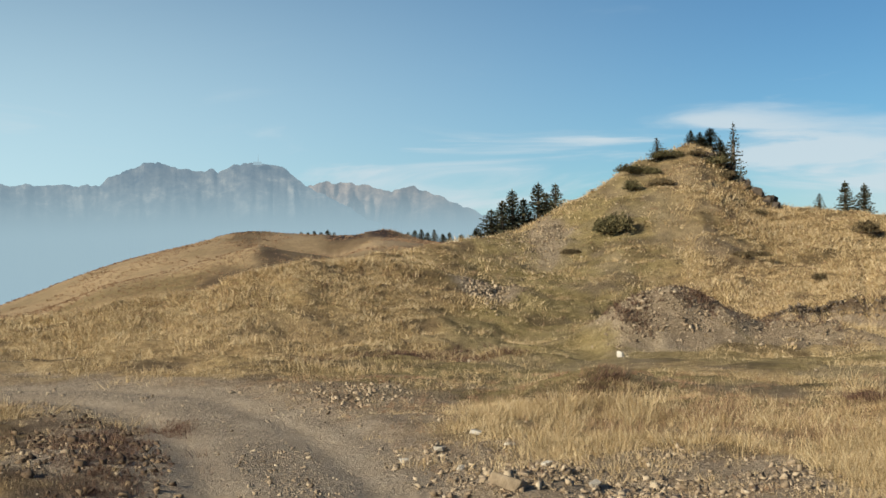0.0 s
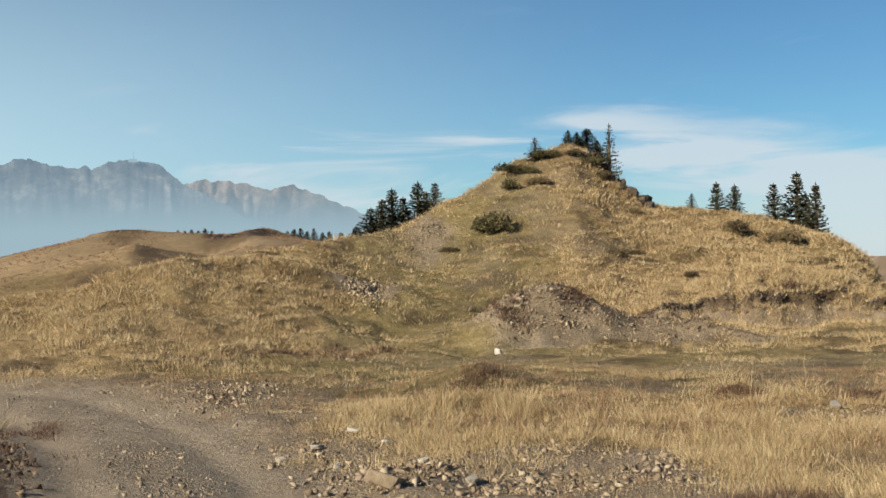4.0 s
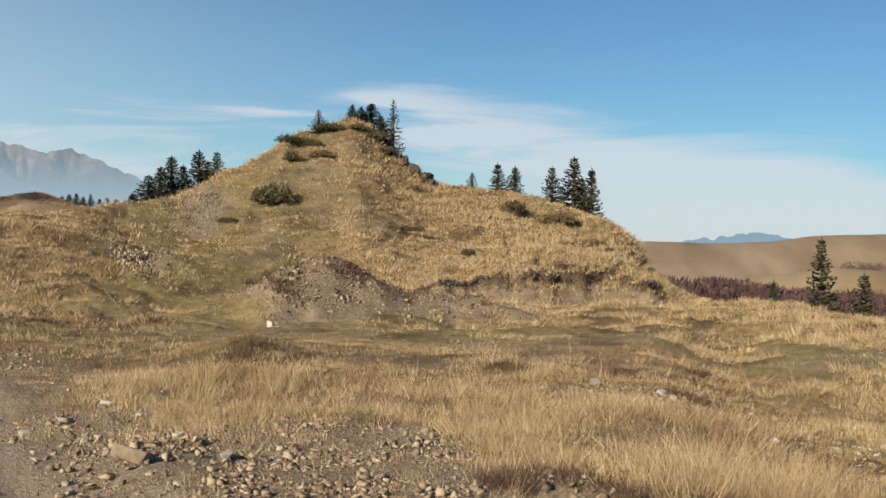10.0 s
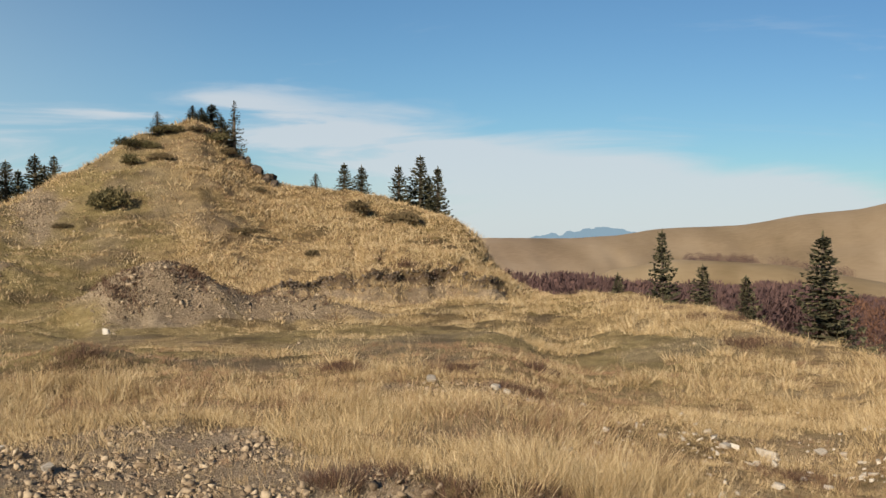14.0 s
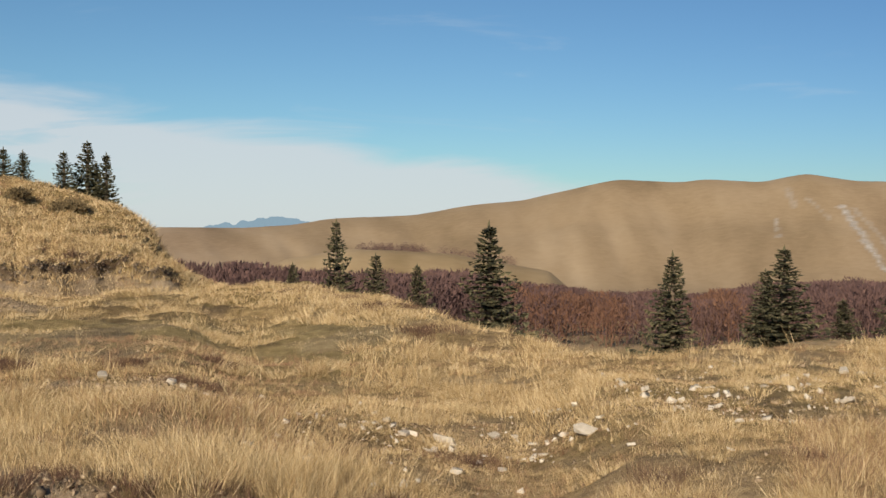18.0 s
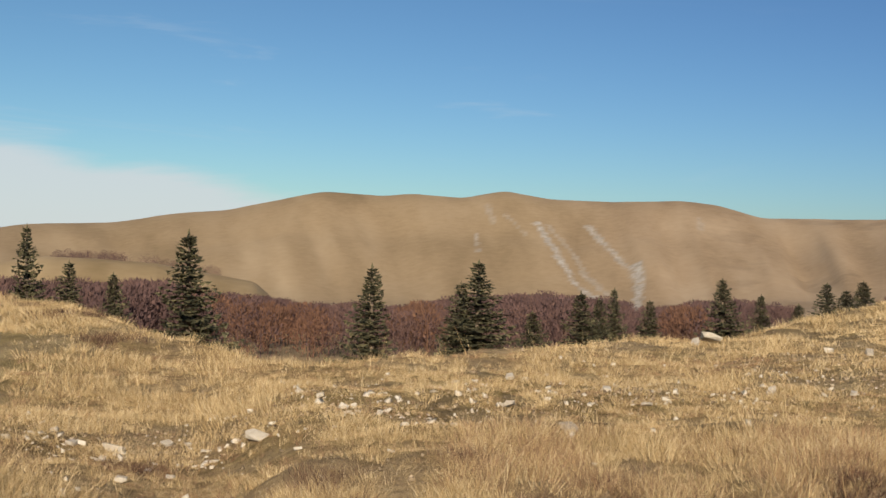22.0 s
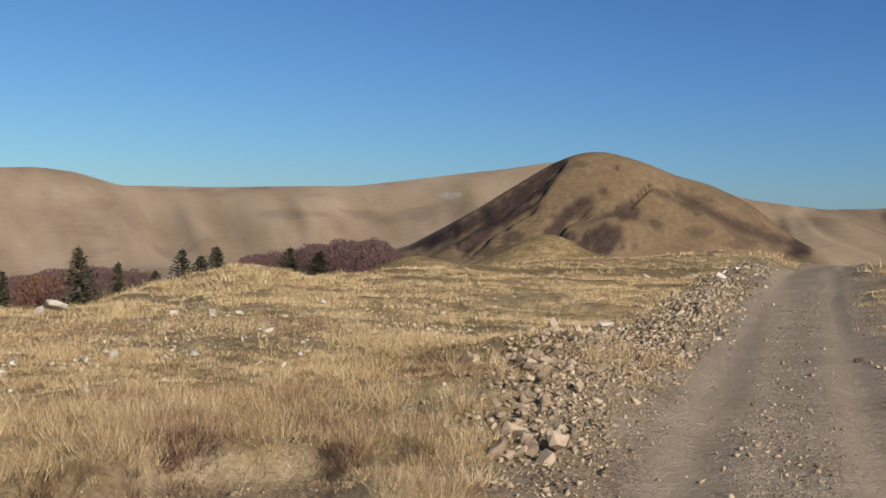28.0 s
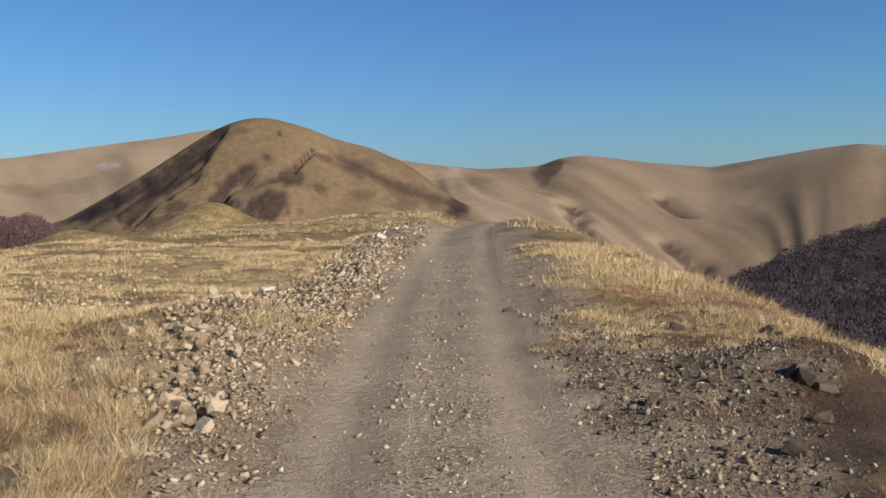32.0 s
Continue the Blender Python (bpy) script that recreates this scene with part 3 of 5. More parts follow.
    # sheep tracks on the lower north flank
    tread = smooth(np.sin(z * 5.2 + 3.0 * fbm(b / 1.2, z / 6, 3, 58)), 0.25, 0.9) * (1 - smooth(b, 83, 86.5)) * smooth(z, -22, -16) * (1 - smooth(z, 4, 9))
    return cut, np.maximum(heath_shade, 0.75 * tread * smooth(fbm(b / 0.6, z / 2, 3, 59), -0.2, 0.15)).clip(0, 1)


FAR_GULLIES = ([(100.6, 1426), (100.7, 1414), (100.9, 1354), (101.6, 1274), (102.6, 1109)], [(104.8, 1525), (105.8, 1464)], [(105.0, 1327), (106.3, 1264), (108.1, 1174)])


def heights(x, y):
    """The whole ground: plan, relief, road bed, banks and rubble heaps."""
    x, y = np.asarray(x, float), np.asarray(y, float)
    r = np.hypot(x, y)
    b = np.degrees(np.arctan2(x, y))
    z = rise(x, y)
    z = z + fbm(x / 6, y / 6, 3, 5) * 0.22 * smooth(r, 10, 26) * (1 - smooth(r, 80, 140))
    z = z + fbm(x / 1.3, y / 1.3, 3, 11) * 0.10 * (1 - smooth(r, 40, 90))
    z = z + fbm(x / 40, y / 40, 5, 21) * 3.0 * smooth(r, 110, 240) * (1 - 0.75 * smooth(r, 450, 700)) * (1 - 0.75 * smooth(b, 74, 80) * (1 - smooth(r, 420, 560))) * (1 - smooth(b, -30, -22) * (1 - smooth(b, 2, 6)) * 0.75)
    z = z + fbm(x / 200, y / 200, 3, 31) * (12.0 * smooth(r, 480, 800) * (1 - smooth(r, 1000, 1150)) + 14.0 * smooth(r, 1900, 2300))
    # cut scarp along the terrace of the hill
    edge, step = scarp_line(b), scarp_height(b)
    z = z + step * (0.55 * smooth(r, edge - 1.3, edge - 0.1) + 0.45 * smooth(r, edge - 0.25, edge)) * (1 - smooth(r, edge + 0.3, edge + 12 - 5.5 * smooth(b, 20, 22.5))) - 0.1 * (step > 0) * np.exp(-((r - edge + 0.9) / 0.5) ** 2)
    # tussocky, gullied turf of the bank and the hill
    on_face = smooth(r, 21, 25) * (1 - smooth(r, 55, 70)) * smooth(b, -26, -22) * (1 - smooth(b, 30, 36))
    z = z + on_face * (0.16 * fbm(x / 0.75, y / 0.75, 3, 14) + 0.3 * fbm(x / 3.2, y / 3.2, 3, 15))
    # spurs of the far hills, gullies of the dark hill, ridge that shades the eastern valley
    # spurs fall towards the valley that opens in the south-east
    slant = 0.022 * (1420 - r) * smooth(b, 94, 99) * (1 - smooth(b, 107, 112)) + 0.003 * (1420 - r) * (1 - smooth(b, 80, 94))
    bend = b - slant + 1.0 * fbm(b / 5, r / 900, 1, 7)
    spur = 0.5 - 1.5 * np.abs(fbm(bend / 5.2, r / 1500, 2, 33)) + 0.6 * fbm(bend / 1.5, r / 2400, 2, 36) * smooth(1700 - r, 0, 260)
    z = z + 22 * (1 - 0.75 * np.exp(-((b - 79.5) / 3.0) ** 2)) * spur * smooth(r, 1080, 1300) * (1 - 0.95 * smooth(r, 1480, 1730)) * (0.42 + 0.58 * smooth(b, 52, 66)) * (1 - 0.4 * smooth(b, 94, 100))
    for line in FAR_GULLIES:
        for (gb0, gr0), (gb1, gr1) in zip(line[:-1], line[1:]):
            z = z - 9.0 * np.exp(-(ridge_distance(x, y, gb0, gr0, gb1, gr1) / 15) ** 2)
    for sb, high in ((112.6, 19.0), (117.2, 26.0)):
        off = (b - sb + 0.0035 * (r - 1300) + 0.8 * fbm(r / 210, b * 0, 3, 39)) * r / 57.3
        z = z + high * np.exp(-np.where(off < 0, off / 70, off / 110) ** 2) * smooth(r, 1000, 1200) * (1 - smooth(r, 1500, 1720))
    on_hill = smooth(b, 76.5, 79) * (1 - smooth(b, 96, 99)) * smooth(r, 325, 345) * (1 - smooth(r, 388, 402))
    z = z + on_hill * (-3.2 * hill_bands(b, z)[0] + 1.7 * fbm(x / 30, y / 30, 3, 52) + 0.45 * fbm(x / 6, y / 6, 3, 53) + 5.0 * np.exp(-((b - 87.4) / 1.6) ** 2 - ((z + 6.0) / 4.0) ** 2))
    # nearer fold of the rolling pasture, grassy hump before the far meadow
    fold = EYE + 140 * np.tan(np.radians(np.interp(b, (-24, -18.2, -15.4, -12.6, -8.6, -7.2, -5.5, -3), (-3.6, -2.1, -0.95, -0.36, 0.74, 0.42, 0.15, -0.5))))
    z = z + np.maximum(0, fold - z) * np.exp(-((r - 140) / 17) ** 2) * (1 - smooth(b, -5.5, -3.0)) - 2.2 * np.exp(-((r - 166) / 10) ** 2) * smooth(b, -22, -16) * (1 - smooth(b, -5.5, -3.0))
    knoll = EYE + 800 * np.tan(np.radians(np.interp(b, (24, 27.5, 30, 32.9, 35, 37.6, 42, 45), (-4.5, -3.0, -1.97, -1.54, -1.62, -1.8, -2.6, -4.5))))
    z = z + np.maximum(0, knoll - z) * np.exp(-((r - 800) / 95) ** 2) * smooth(b, 24, 27) * (1 - smooth(b, 42, 45))
    # heaps: rubble below the hill, grassy heaps by the road
    z = z + mound(x, y, 7.2, 26.0, 1.0, 0.5) + mound(x, y, 9.2, 26.4, 1.2, 0.62) + mound(x, y, 10.6, 26.7, 1.0, 0.4) + mound(x, y, 12.6, 27.2, 1.4, 0.25) + mound(x, y, 15.0, 27.5, 2.0, 0.2)
    z = z + heap(x, y, 78.5, 62 * S, 5.2, 1.9) + heap(x, y, 84.45, 80 * S, 6.2, 3.0) + mound(x, y, 71, 28 * S, 1.6, 0.05)
    z = z + mound(x, y, -9.0, 192, 6.0, 0.9) + mound(x, y, -2.7, 192, 3.6, 1.0) + mound(x, y, -6.3, 186, 7.0, 0.5) + mound(x, y, -12.5, 170, 10.0, 0.8) + mound(x, y, -7.0, 120, 7.0, 0.9) + mound(x, y, -13.0, 100, 8.0, 0.8)
    z = z + mound(x, y, 6.0, 17.6, 0.9, 0.36) + mound(x, y, -20, 11.0, 2.4, 0.3) + mound(x, y, 112.5, 12.0, 1.0, 0.35) + mound(x, y, 84.5, 12.4, 1.2, 0.3) + mound(x, y, 85.8, 15.6, 1.3, 0.3)
    # low cut bank above the bare strip beside the track
    lip = bank_lip(b)
    z = z - 0.26 * smooth(b, 15, 22) * (1 - smooth(b, 74, 80)) * smooth(r, 5.6, 7.2) * (1 - smooth(r, lip - 0.45, lip))
    # road bed with two worn tracks
    d, side = road_offset(x, y)
    bed = 1 - smooth(d, 1.15, 1.7)
    z = z - bed * 0.75 * fbm(x / 1.3, y / 1.3, 3, 11) * 0.10 * (1 - smooth(r, 40, 90))
    z = z - bed * 0.07 - 0.05 * np.exp(-((d - 0.72) / 0.26) ** 2) * bed
    return z


def ground_at(x, y):
    return float(heights(np.array([x]), np.array([y]))[0])


def build_ground():
    fine = np.arange(-24, 118.01, 0.16)
    rest = np.concatenate([np.arange(118.5, 180, 1.5), np.arange(-180, -24.4, 1.5)])
    bs = np.concatenate([fine, rest])
    bs = np.sort(bs)
    rs = np.concatenate([[0.4, 1, 2, 3, 4], 5 * 1.0125 ** np.arange(0, 290), 5 * 1.0125 ** 290 * 1.018 ** np.arange(1, 190)])
    rs = np.concatenate([rs[(rs < 4600) & ((rs < 190) | (rs > 402)) & ((rs < 1080) | (rs > 1760)) & ((rs < 20) | (rs > 56))], 190 * 1.016 ** np.arange(0, 35), np.arange(331, 402, 0.7), np.arange(1080, 1760, 7.0)])
    rs = np.sort(np.concatenate([rs, 20.1 * 1.0055 ** np.arange(0, 187)]))
    B, Rr = np.meshgrid(np.radians(bs), rs)
    x, y = (Rr * np.sin(B)).ravel(), (Rr * np.cos(B)).ravel()
    z = heights(x, y)
    n, k = len(bs), len(rs)
    idx = np.arange(n * k).reshape(k, n)
    a, bq = idx[:-1], idx[1:]
    quads = np.stack([a, np.roll(a, -1, 1), np.roll(bq, -1, 1), bq], -1).reshape(-1, 4)
    verts = np.stack([x, y, z], 1)
    verts = np.vstack([verts, [[0, 0, ground_at(0, 0)]]])
    centre = [(len(verts) - 1, int(idx[0, (j + 1) % n]), int(idx[0, j])) for j in range(n)]
    me = bpy.data.meshes.new("ground")
    tri = np.array(centre)
    me.vertices.add(len(verts))
    me.vertices.foreach_set("co", verts.ravel())
    me.loops.add(quads.size + tri.size)
    me.loops.foreach_set("vertex_index", np.concatenate([quads.ravel(), tri.ravel()]))
    me.polygons.add(len(quads) + len(tri))
    starts = np.concatenate([np.arange(len(quads)) * 4, quads.size + np.arange(len(tri)) * 3])
    me.polygons.foreach_set("loop_start", starts)
    me.polygons.foreach_set("loop_total", np.concatenate([np.full(len(quads), 4), np.full(len(tri), 3)]))
    me.polygons.foreach_set("use_smooth", np.ones(len(quads) + len(tri), bool))
    me.update(calc_edges=True)
    X, Y = verts[:, 0], verts[:, 1]
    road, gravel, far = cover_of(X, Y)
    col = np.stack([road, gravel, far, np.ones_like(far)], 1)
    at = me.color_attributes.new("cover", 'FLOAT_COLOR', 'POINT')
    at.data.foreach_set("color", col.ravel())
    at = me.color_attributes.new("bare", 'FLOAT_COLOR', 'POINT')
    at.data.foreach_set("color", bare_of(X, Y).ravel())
    at = me.color_attributes.new("growth", 'FLOAT_COLOR', 'POINT')
    at.data.foreach_set("color", growth_of(X, Y).ravel())
    me.materials.append(MAT_GROUND)
    ob = new("ground", me)
    return tagged(ob, "dry golden mountain pasture with a gravel track", "ground", kind="structure")


def patch(x, y, b, r, across, along, seed=0, rough=0.5):
    """Soft-edged patch round a plan point: 1 inside, 0 outside."""
    B, Rr = np.degrees(np.arctan2(x, y)), np.hypot(x, y)
    q = np.hypot((B - b) / across, (Rr - r) / along) + rough * fbm(x / 0.7, y / 0.7, 3, seed + 40)
    return 1 - smooth(q, 0.7, 1.1)


def cover_of(x, y):
    d, side = road_offset(x, y)
    r = np.hypot(x, y)
    b = np.degrees(np.arctan2(x, y))
    ragged = fbm(x / 0.8, y / 0.8, 4, 60)
    road = 1 - smooth(d + 0.5 * ragged, 1.0, 1.4)
    gravel = 0.9 * (1 - smooth(d + 1.2 * ragged, 1.5, 2.4)) * (1 - smooth(r, 40, 60))
    gravel = np.maximum(gravel, 0.5 * patch(x, y, 106, 10.0, 8.0, 4.0, 2))
    gravel = np.maximum(gravel, 0.7 * patch(x, y, -6, 16.5, 7.0, 3.4, 3))
    gravel = np.maximum(gravel, 0.85 * patch(x, y, 1.3, 32.2, 1.5, 1.5, 4))
    gravel = np.maximum(gravel, 0.8 * patch(x, y, 4.2, 39.5, 1.3, 3.0, 5))
    gravel = np.maximum(gravel, 0.8 * patch(x, y, 9.0, 26.0, 3.6, 1.9, 6))
    gravel = np.maximum(gravel, 0.7 * patch(x, y, 15.5, 26.5, 4.5, 1.5, 7))
    gravel = np.maximum(gravel, 0.6 * patch(x, y, 24, 14.6, 5, 0.5, 8))
    below = scarp_line(b) - r
    gravel = np.maximum(gravel, 0.55 * smooth(b, 15, 22) * (1 - smooth(b, 74, 80)) * (1 - smooth(r + 0.5 * ragged, bank_lip(b) - 0.3, bank_lip(b))) * smooth(r, 5.5, 6.5))
    gravel = np.maximum(gravel, 0.7 * smooth(b, 11, 14) * (1 - smooth(b, 24.5, 26)) * smooth(below, 0.2, 0.4) * (1 - smooth(below + 1.5 * ragged, 1.2, 2.4)))
    thin = smooth(b, -1, 4) * (1 - smooth(b, 12, 16)) * smooth(r, 29, 34) * (1 - smooth(r, 44, 50))
    gravel = np.maximum(gravel, 0.36 * thin * smooth(fbm(x / 1.1, y / 1.1, 4, 71), -0.22, 0.3))
    bank = np.interp(r, (12, 17, 20, 25, 31, 45), (87.5, 89.6, 90.3, 91.3, 92.5, 94.2))
    gravel = np.maximum(gravel, 0.75 * np.exp(-((b - bank) * r / 57.3 / 0.75) ** 4) * smooth(r, 13, 16) * (1 - smooth(r, 42, 50)))
    gravel = np.maximum(gravel, 0.75 * patch(x, y, 61.5, 6.8, 9, 0.9, 9))
    gravel = np.maximum(gravel, 0.3 * smooth(fbm(x / 2.2, y / 2.2, 4, 70), 0.12, 0.3) * (1 - smooth(r, 20, 34)))
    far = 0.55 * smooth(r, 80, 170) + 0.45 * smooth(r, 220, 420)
    gravel = np.maximum(gravel, 0.22 * smooth(b, 28, 36) * (1 - smooth(b, 90, 95)) * (1 - smooth(r, 22, 30)) * smooth(fbm(x / 0.9, y / 0.9, 3, 109), 0.1, 0.26))
    front = np.interp(b, (-4, 4, 8, 14, 19, 25), (12.6, 12.4, 12.2, 11.4, 9.6, 8.0)) + 1.3 * ragged
    gravel = np.maximum(gravel, 0.85 * smooth(b, -6, -3) * (1 - smooth(b, 22, 27)) * (1 - smooth(r, front - 0.4, front + 0.3)))
    return np.clip(road, 0, 1), np.clip(gravel, 0, 1), far


def line_mask(b, r, points, wide):
    """1 near a line over the plan through (bearing, distance) points; wide in degrees."""
    out = np.zeros_like(b)
    for (b0, r0), (b1, r1) in zip(points[:-1], points[1:]):
        t = np.clip((r - r0) / (r1 - r0 + 1e-9), 0, 1)
        inside = (r > min(r0, r1) - 8) & (r < max(r0, r1) + 8)
        off = np.abs(b - (b0 + (b1 - b0) * t)) + 0.9 * wide * fbm(b / 0.25, r / 14, 3, 77)
        out = np.maximum(out, inside * (1 - smooth(off, wide * 0.4, wide)))
    return out


def bare_of(x, y):
    """Masks: dark bare earth with some painted shade, pale erosion gullies, dark turf."""
    r, b = np.hypot(x, y), np.degrees(np.arctan2(x, y))
    edge = scarp_line(b)
    part = smooth(b, 11.5, 14.5) * (1 - smooth(b, 25, 26))
    # bare earth of the scarp, its dark colour also painting the overhang's shade
    earth = 0.97 * part * smooth(r, edge - 0.26, edge - 0.16) * (1 - smooth(r, edge - 0.06, edge + 0.06)) * smooth(fbm(x / 1.5, y / 1.5, 3, 44), -0.45, -0.1)
    earth = np.maximum(earth, 0.95 * patch(x, y, 113.0, 10.2, 4.6, 2.6, 60))
    earth = np.maximum(earth, 0.78 * patch(x, y, 107.5, 10.5, 8.5, 4.6, 61, 0.8))
    # overhang shade painted as a thin dark line below the low bank's lip
    earth = np.maximum(earth, 0.5 * smooth(b, 15, 20) * (1 - smooth(b, 74, 82)) * np.exp(-((r - bank_lip(b) + 0.2) / 0.16) ** 2) * smooth(fbm(x / 0.5, y / 0.5, 3, 68), -0.2, 0.15))
    earth = np.maximum(earth, 0.85 * patch(x, y, -18.5, 11.5, 4.2, 5.0, 62))
    ragged = fbm(x / 1.1, y / 1.1, 4, 66)
    earth = np.maximum(earth, (0.5 - 0.3 * smooth(b, 28, 40)) * smooth(ragged, 0.16, 0.34) * (1 - smooth(r, 30, 70)))
    pale = np.zeros_like(r)
    for line, wide, strong in (
            ([(54.97, 1515), (55.48, 1423), (56.1, 1324), (56.73, 1235), (57.6, 1178), (58.84, 1010)], 0.24, 1),
            ([(57.28, 1523), (58.22, 1395), (59.01, 1308)], 0.2, 0.9),
            ([(59.5, 1303), (59.64, 1203), (59.33, 1010), (59.2, 1010)], 0.3, 1),
            ([(53.45, 1546), (54.47, 1456)], 0.14, 0.5),
            ([(52.17, 1460), (52.25, 1373)], 0.13, 0.8),
            ([(52.55, 1625), (52.94, 1521)], 0.2, 0.45),
            ([(55.48, 1507), (56.73, 1355), (57.28, 1273)], 0.16, 0.5),
            ([(62.22, 1564), (62.34, 1502)], 0.14, 0.4),
            ([(56.98, 1293), (58.22, 1191)], 0.2, 0.6)):
        pale = np.maximum(pale, strong * line_mask(b, r, line, wide))
    pale = np.maximum(pale, 0.7 * line_mask(b, r, [(79.6, 1553), (80.2, 1512)], 0.5))
    pale = np.maximum(pale, line_mask(b, r, [(59.5, 500), (59.3, 300), (59.4, 125)], 0.42))
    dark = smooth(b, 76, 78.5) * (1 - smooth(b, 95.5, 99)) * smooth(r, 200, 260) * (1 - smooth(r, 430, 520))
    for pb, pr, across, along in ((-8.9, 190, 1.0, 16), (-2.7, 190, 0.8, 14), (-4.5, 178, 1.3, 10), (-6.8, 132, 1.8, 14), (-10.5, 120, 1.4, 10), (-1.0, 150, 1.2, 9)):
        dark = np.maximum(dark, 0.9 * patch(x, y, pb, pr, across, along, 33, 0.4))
    # shade of the far gullies, painted in with the earth mask
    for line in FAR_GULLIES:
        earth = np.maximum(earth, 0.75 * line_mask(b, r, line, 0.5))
    lean = b - 0.022 * (1420 - r) * smooth(b, 94, 99) * (1 - smooth(b, 107, 112)) - 0.003 * (1420 - r) * (1 - smooth(b, 80, 94))
    tone = np.where(r > 600, 0.5 + 0.2 * fbm(lean / 3.0, r / 600, 2, 91) + 0.2 * fbm(lean / 1.1, r / 170, 4, 92), 0.5 + 0.5 * fbm(x / 25, y / 25, 4, 94))
    return np.stack([earth, pale, dark * 0.85, tone], 1).clip(0, 1)


def growth_of(x, y):
    """Masks: olive hay meadow far off, heathery ground with the dark hill's painted shade, short green lawn, wheel
    tracks.
    """
    r, b = np.hypot(x, y), np.degrees(np.arctan2(x, y))
    d, side = road_offset(x, y)
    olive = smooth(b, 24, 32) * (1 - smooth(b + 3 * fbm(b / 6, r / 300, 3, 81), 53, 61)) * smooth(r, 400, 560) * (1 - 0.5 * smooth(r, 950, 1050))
    heath_shade = np.zeros_like(r)
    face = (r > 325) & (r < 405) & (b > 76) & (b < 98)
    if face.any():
        heath_shade[face] = hill_bands(b[face], heights(x[face], y[face]))[1]
    for pb, pr, across, along, k in ((-9.1, 192, 0.9, 6, 1.0), (-2.9, 190, 1.0, 14, 1.0), (-4.6, 184, 1.3, 6, 1.0), (-9.0, 120, 2.0, 8, 0.5), (-7.8, 128, 1.4, 6, 0.5), (-12.0, 112, 2.0, 8, 0.4), (-6.0, 150, 1.4, 9, 0.5), (-1.0, 150, 1.4, 9, 0.5), (-15.5, 150, 1.6, 10, 0.35)):
        q = np.hypot((b - pb) / across, (r - pr) / along) + 0.9 * fbm(x / 5, y / 5, 4, 85)
        heath_shade = np.maximum(heath_shade, k * (1 - smooth(q, 0.55, 1.15)))
    heath_shade = np.maximum(heath_shade, 0.2 * smooth(r, 1050, 1150) * smooth(b, 60, 66) * smooth(fbm(x / 90 , y / 60, 4, 87), 0.12, 0.34))
    heath_shade = np.maximum(heath_shade, 0.75 * (1 - smooth(np.hypot((b - 99.8) / 0.8, (r - 1640) / 110) + 0.5 * fbm(b / 0.4, r / 60, 3, 83), 0.6, 1.1)))
    # eastern slopes beyond 700 m toned darker
    heath_shade = np.maximum(heath_shade, 0.34 * smooth(b, 95, 103) * smooth(r, 700, 1000))
    lawn = smooth(b, -8, -3) * (1 - smooth(b, 33, 40)) * np.exp(-((r - 20.5) / 4.2) ** 4)
    lawn = np.maximum(lawn, smooth(b, -2, 1) * (1 - smooth(b, 8, 12)) * smooth(r, 20, 24) * (1 - smooth(r, 42, 48)))
    lawn = lawn * smooth(fbm(x / 3.0, y / 3.0, 3, 88), -0.45, -0.05)
    lawn = np.maximum(lawn, 0.35 * smooth(r, 4.5, 6) * (1 - smooth(r, 25, 40)) * smooth(b, 40, 50) * (1 - smooth(b, 84, 88)) * smooth(fbm(x / 1.4, y / 1.4, 4, 89), 0.05, 0.32))
    lawn = 0.75 * lawn
    track = np.exp(-((d - 0.72) / 0.30) ** 4)
    return np.stack([olive, heath_shade, lawn, track], 1).clip(0, 1)


build_ground()


# ---- distant mountains ----
MTN_A = around("-180:-3 -40:2.2 -26:3.2 -19.6:3.53 -18.2:3.52 -15.5:3.45 -14.6:4.0 -13.6:4.4 -12.4:4.4 -12:4.24 -10.2:4.1 -9.2:4.36 -8.4:4.43 -7.3:4.24 -6.7:3.72 -5.7:3.12 -4.9:2.67 -3.4:1.8 0:0 6:-3 180:-3", 0.12)
MTN_B = around("-180:-3 -12:2.0 -8:3.0 -6:3.38 -5.4:3.48 -3.9:3.43 -2.3:3.07 -1.3:3.26 0:2.77 .8:2.36 1.6:2.03 4:1 8:-2 180:-3", 0.12)
MTN_C = around("-180:-3 20:-3 23:-1.0 26.2:-.51 28:-.26 29.3:-.09 30.6:-.21 31.4:-.43 33:-.9 36:-3 180:-3", 0.12)


def build_range(name, table, lo, hi, far, relief, label, mat, seed):
    bs = np.arange(lo, hi, 0.06)
    ups = np.linspace(0, 1, 60)
    U, B = np.meshgrid(ups, bs)
    rr = far - 900 * (1 - U) ** 1.0
    top = EYE + far * np.tan(np.radians(np.interp(B, BEARINGS, table)))
    base = -500.0
    z = base + (top - base) * (0.35 * U + 0.65 * U ** 1.7)
    warp = fbm(B / 2.0, U * 3.0, 3, seed + 9)
    ribs = 0.75 - 1.8 * np.abs(fbm(B / 2.6 + 0.9 * U + 0.5 * warp, U * 2.6 + 0.6 * warp, 5, seed))
    rr = rr + relief * ribs * (1 - U ** 6) * smooth(U, 0.1, 0.6)
    z = z + 12 * fbm(B / 0.35, U * 6, 4, seed + 3)
    verts = np.stack([rr * np.sin(np.radians(B)), rr * np.cos(np.radians(B)), z], -1).reshape(-1, 3)
    n, k = len(bs), len(ups)
    idx = np.arange(n * k).reshape(n, k)
    quads = np.stack([idx[:-1, :-1], idx[1:, :-1], idx[1:, 1:], idx[:-1, 1:]], -1).reshape(-1, 4)
    me = bpy.data.meshes.new(name)
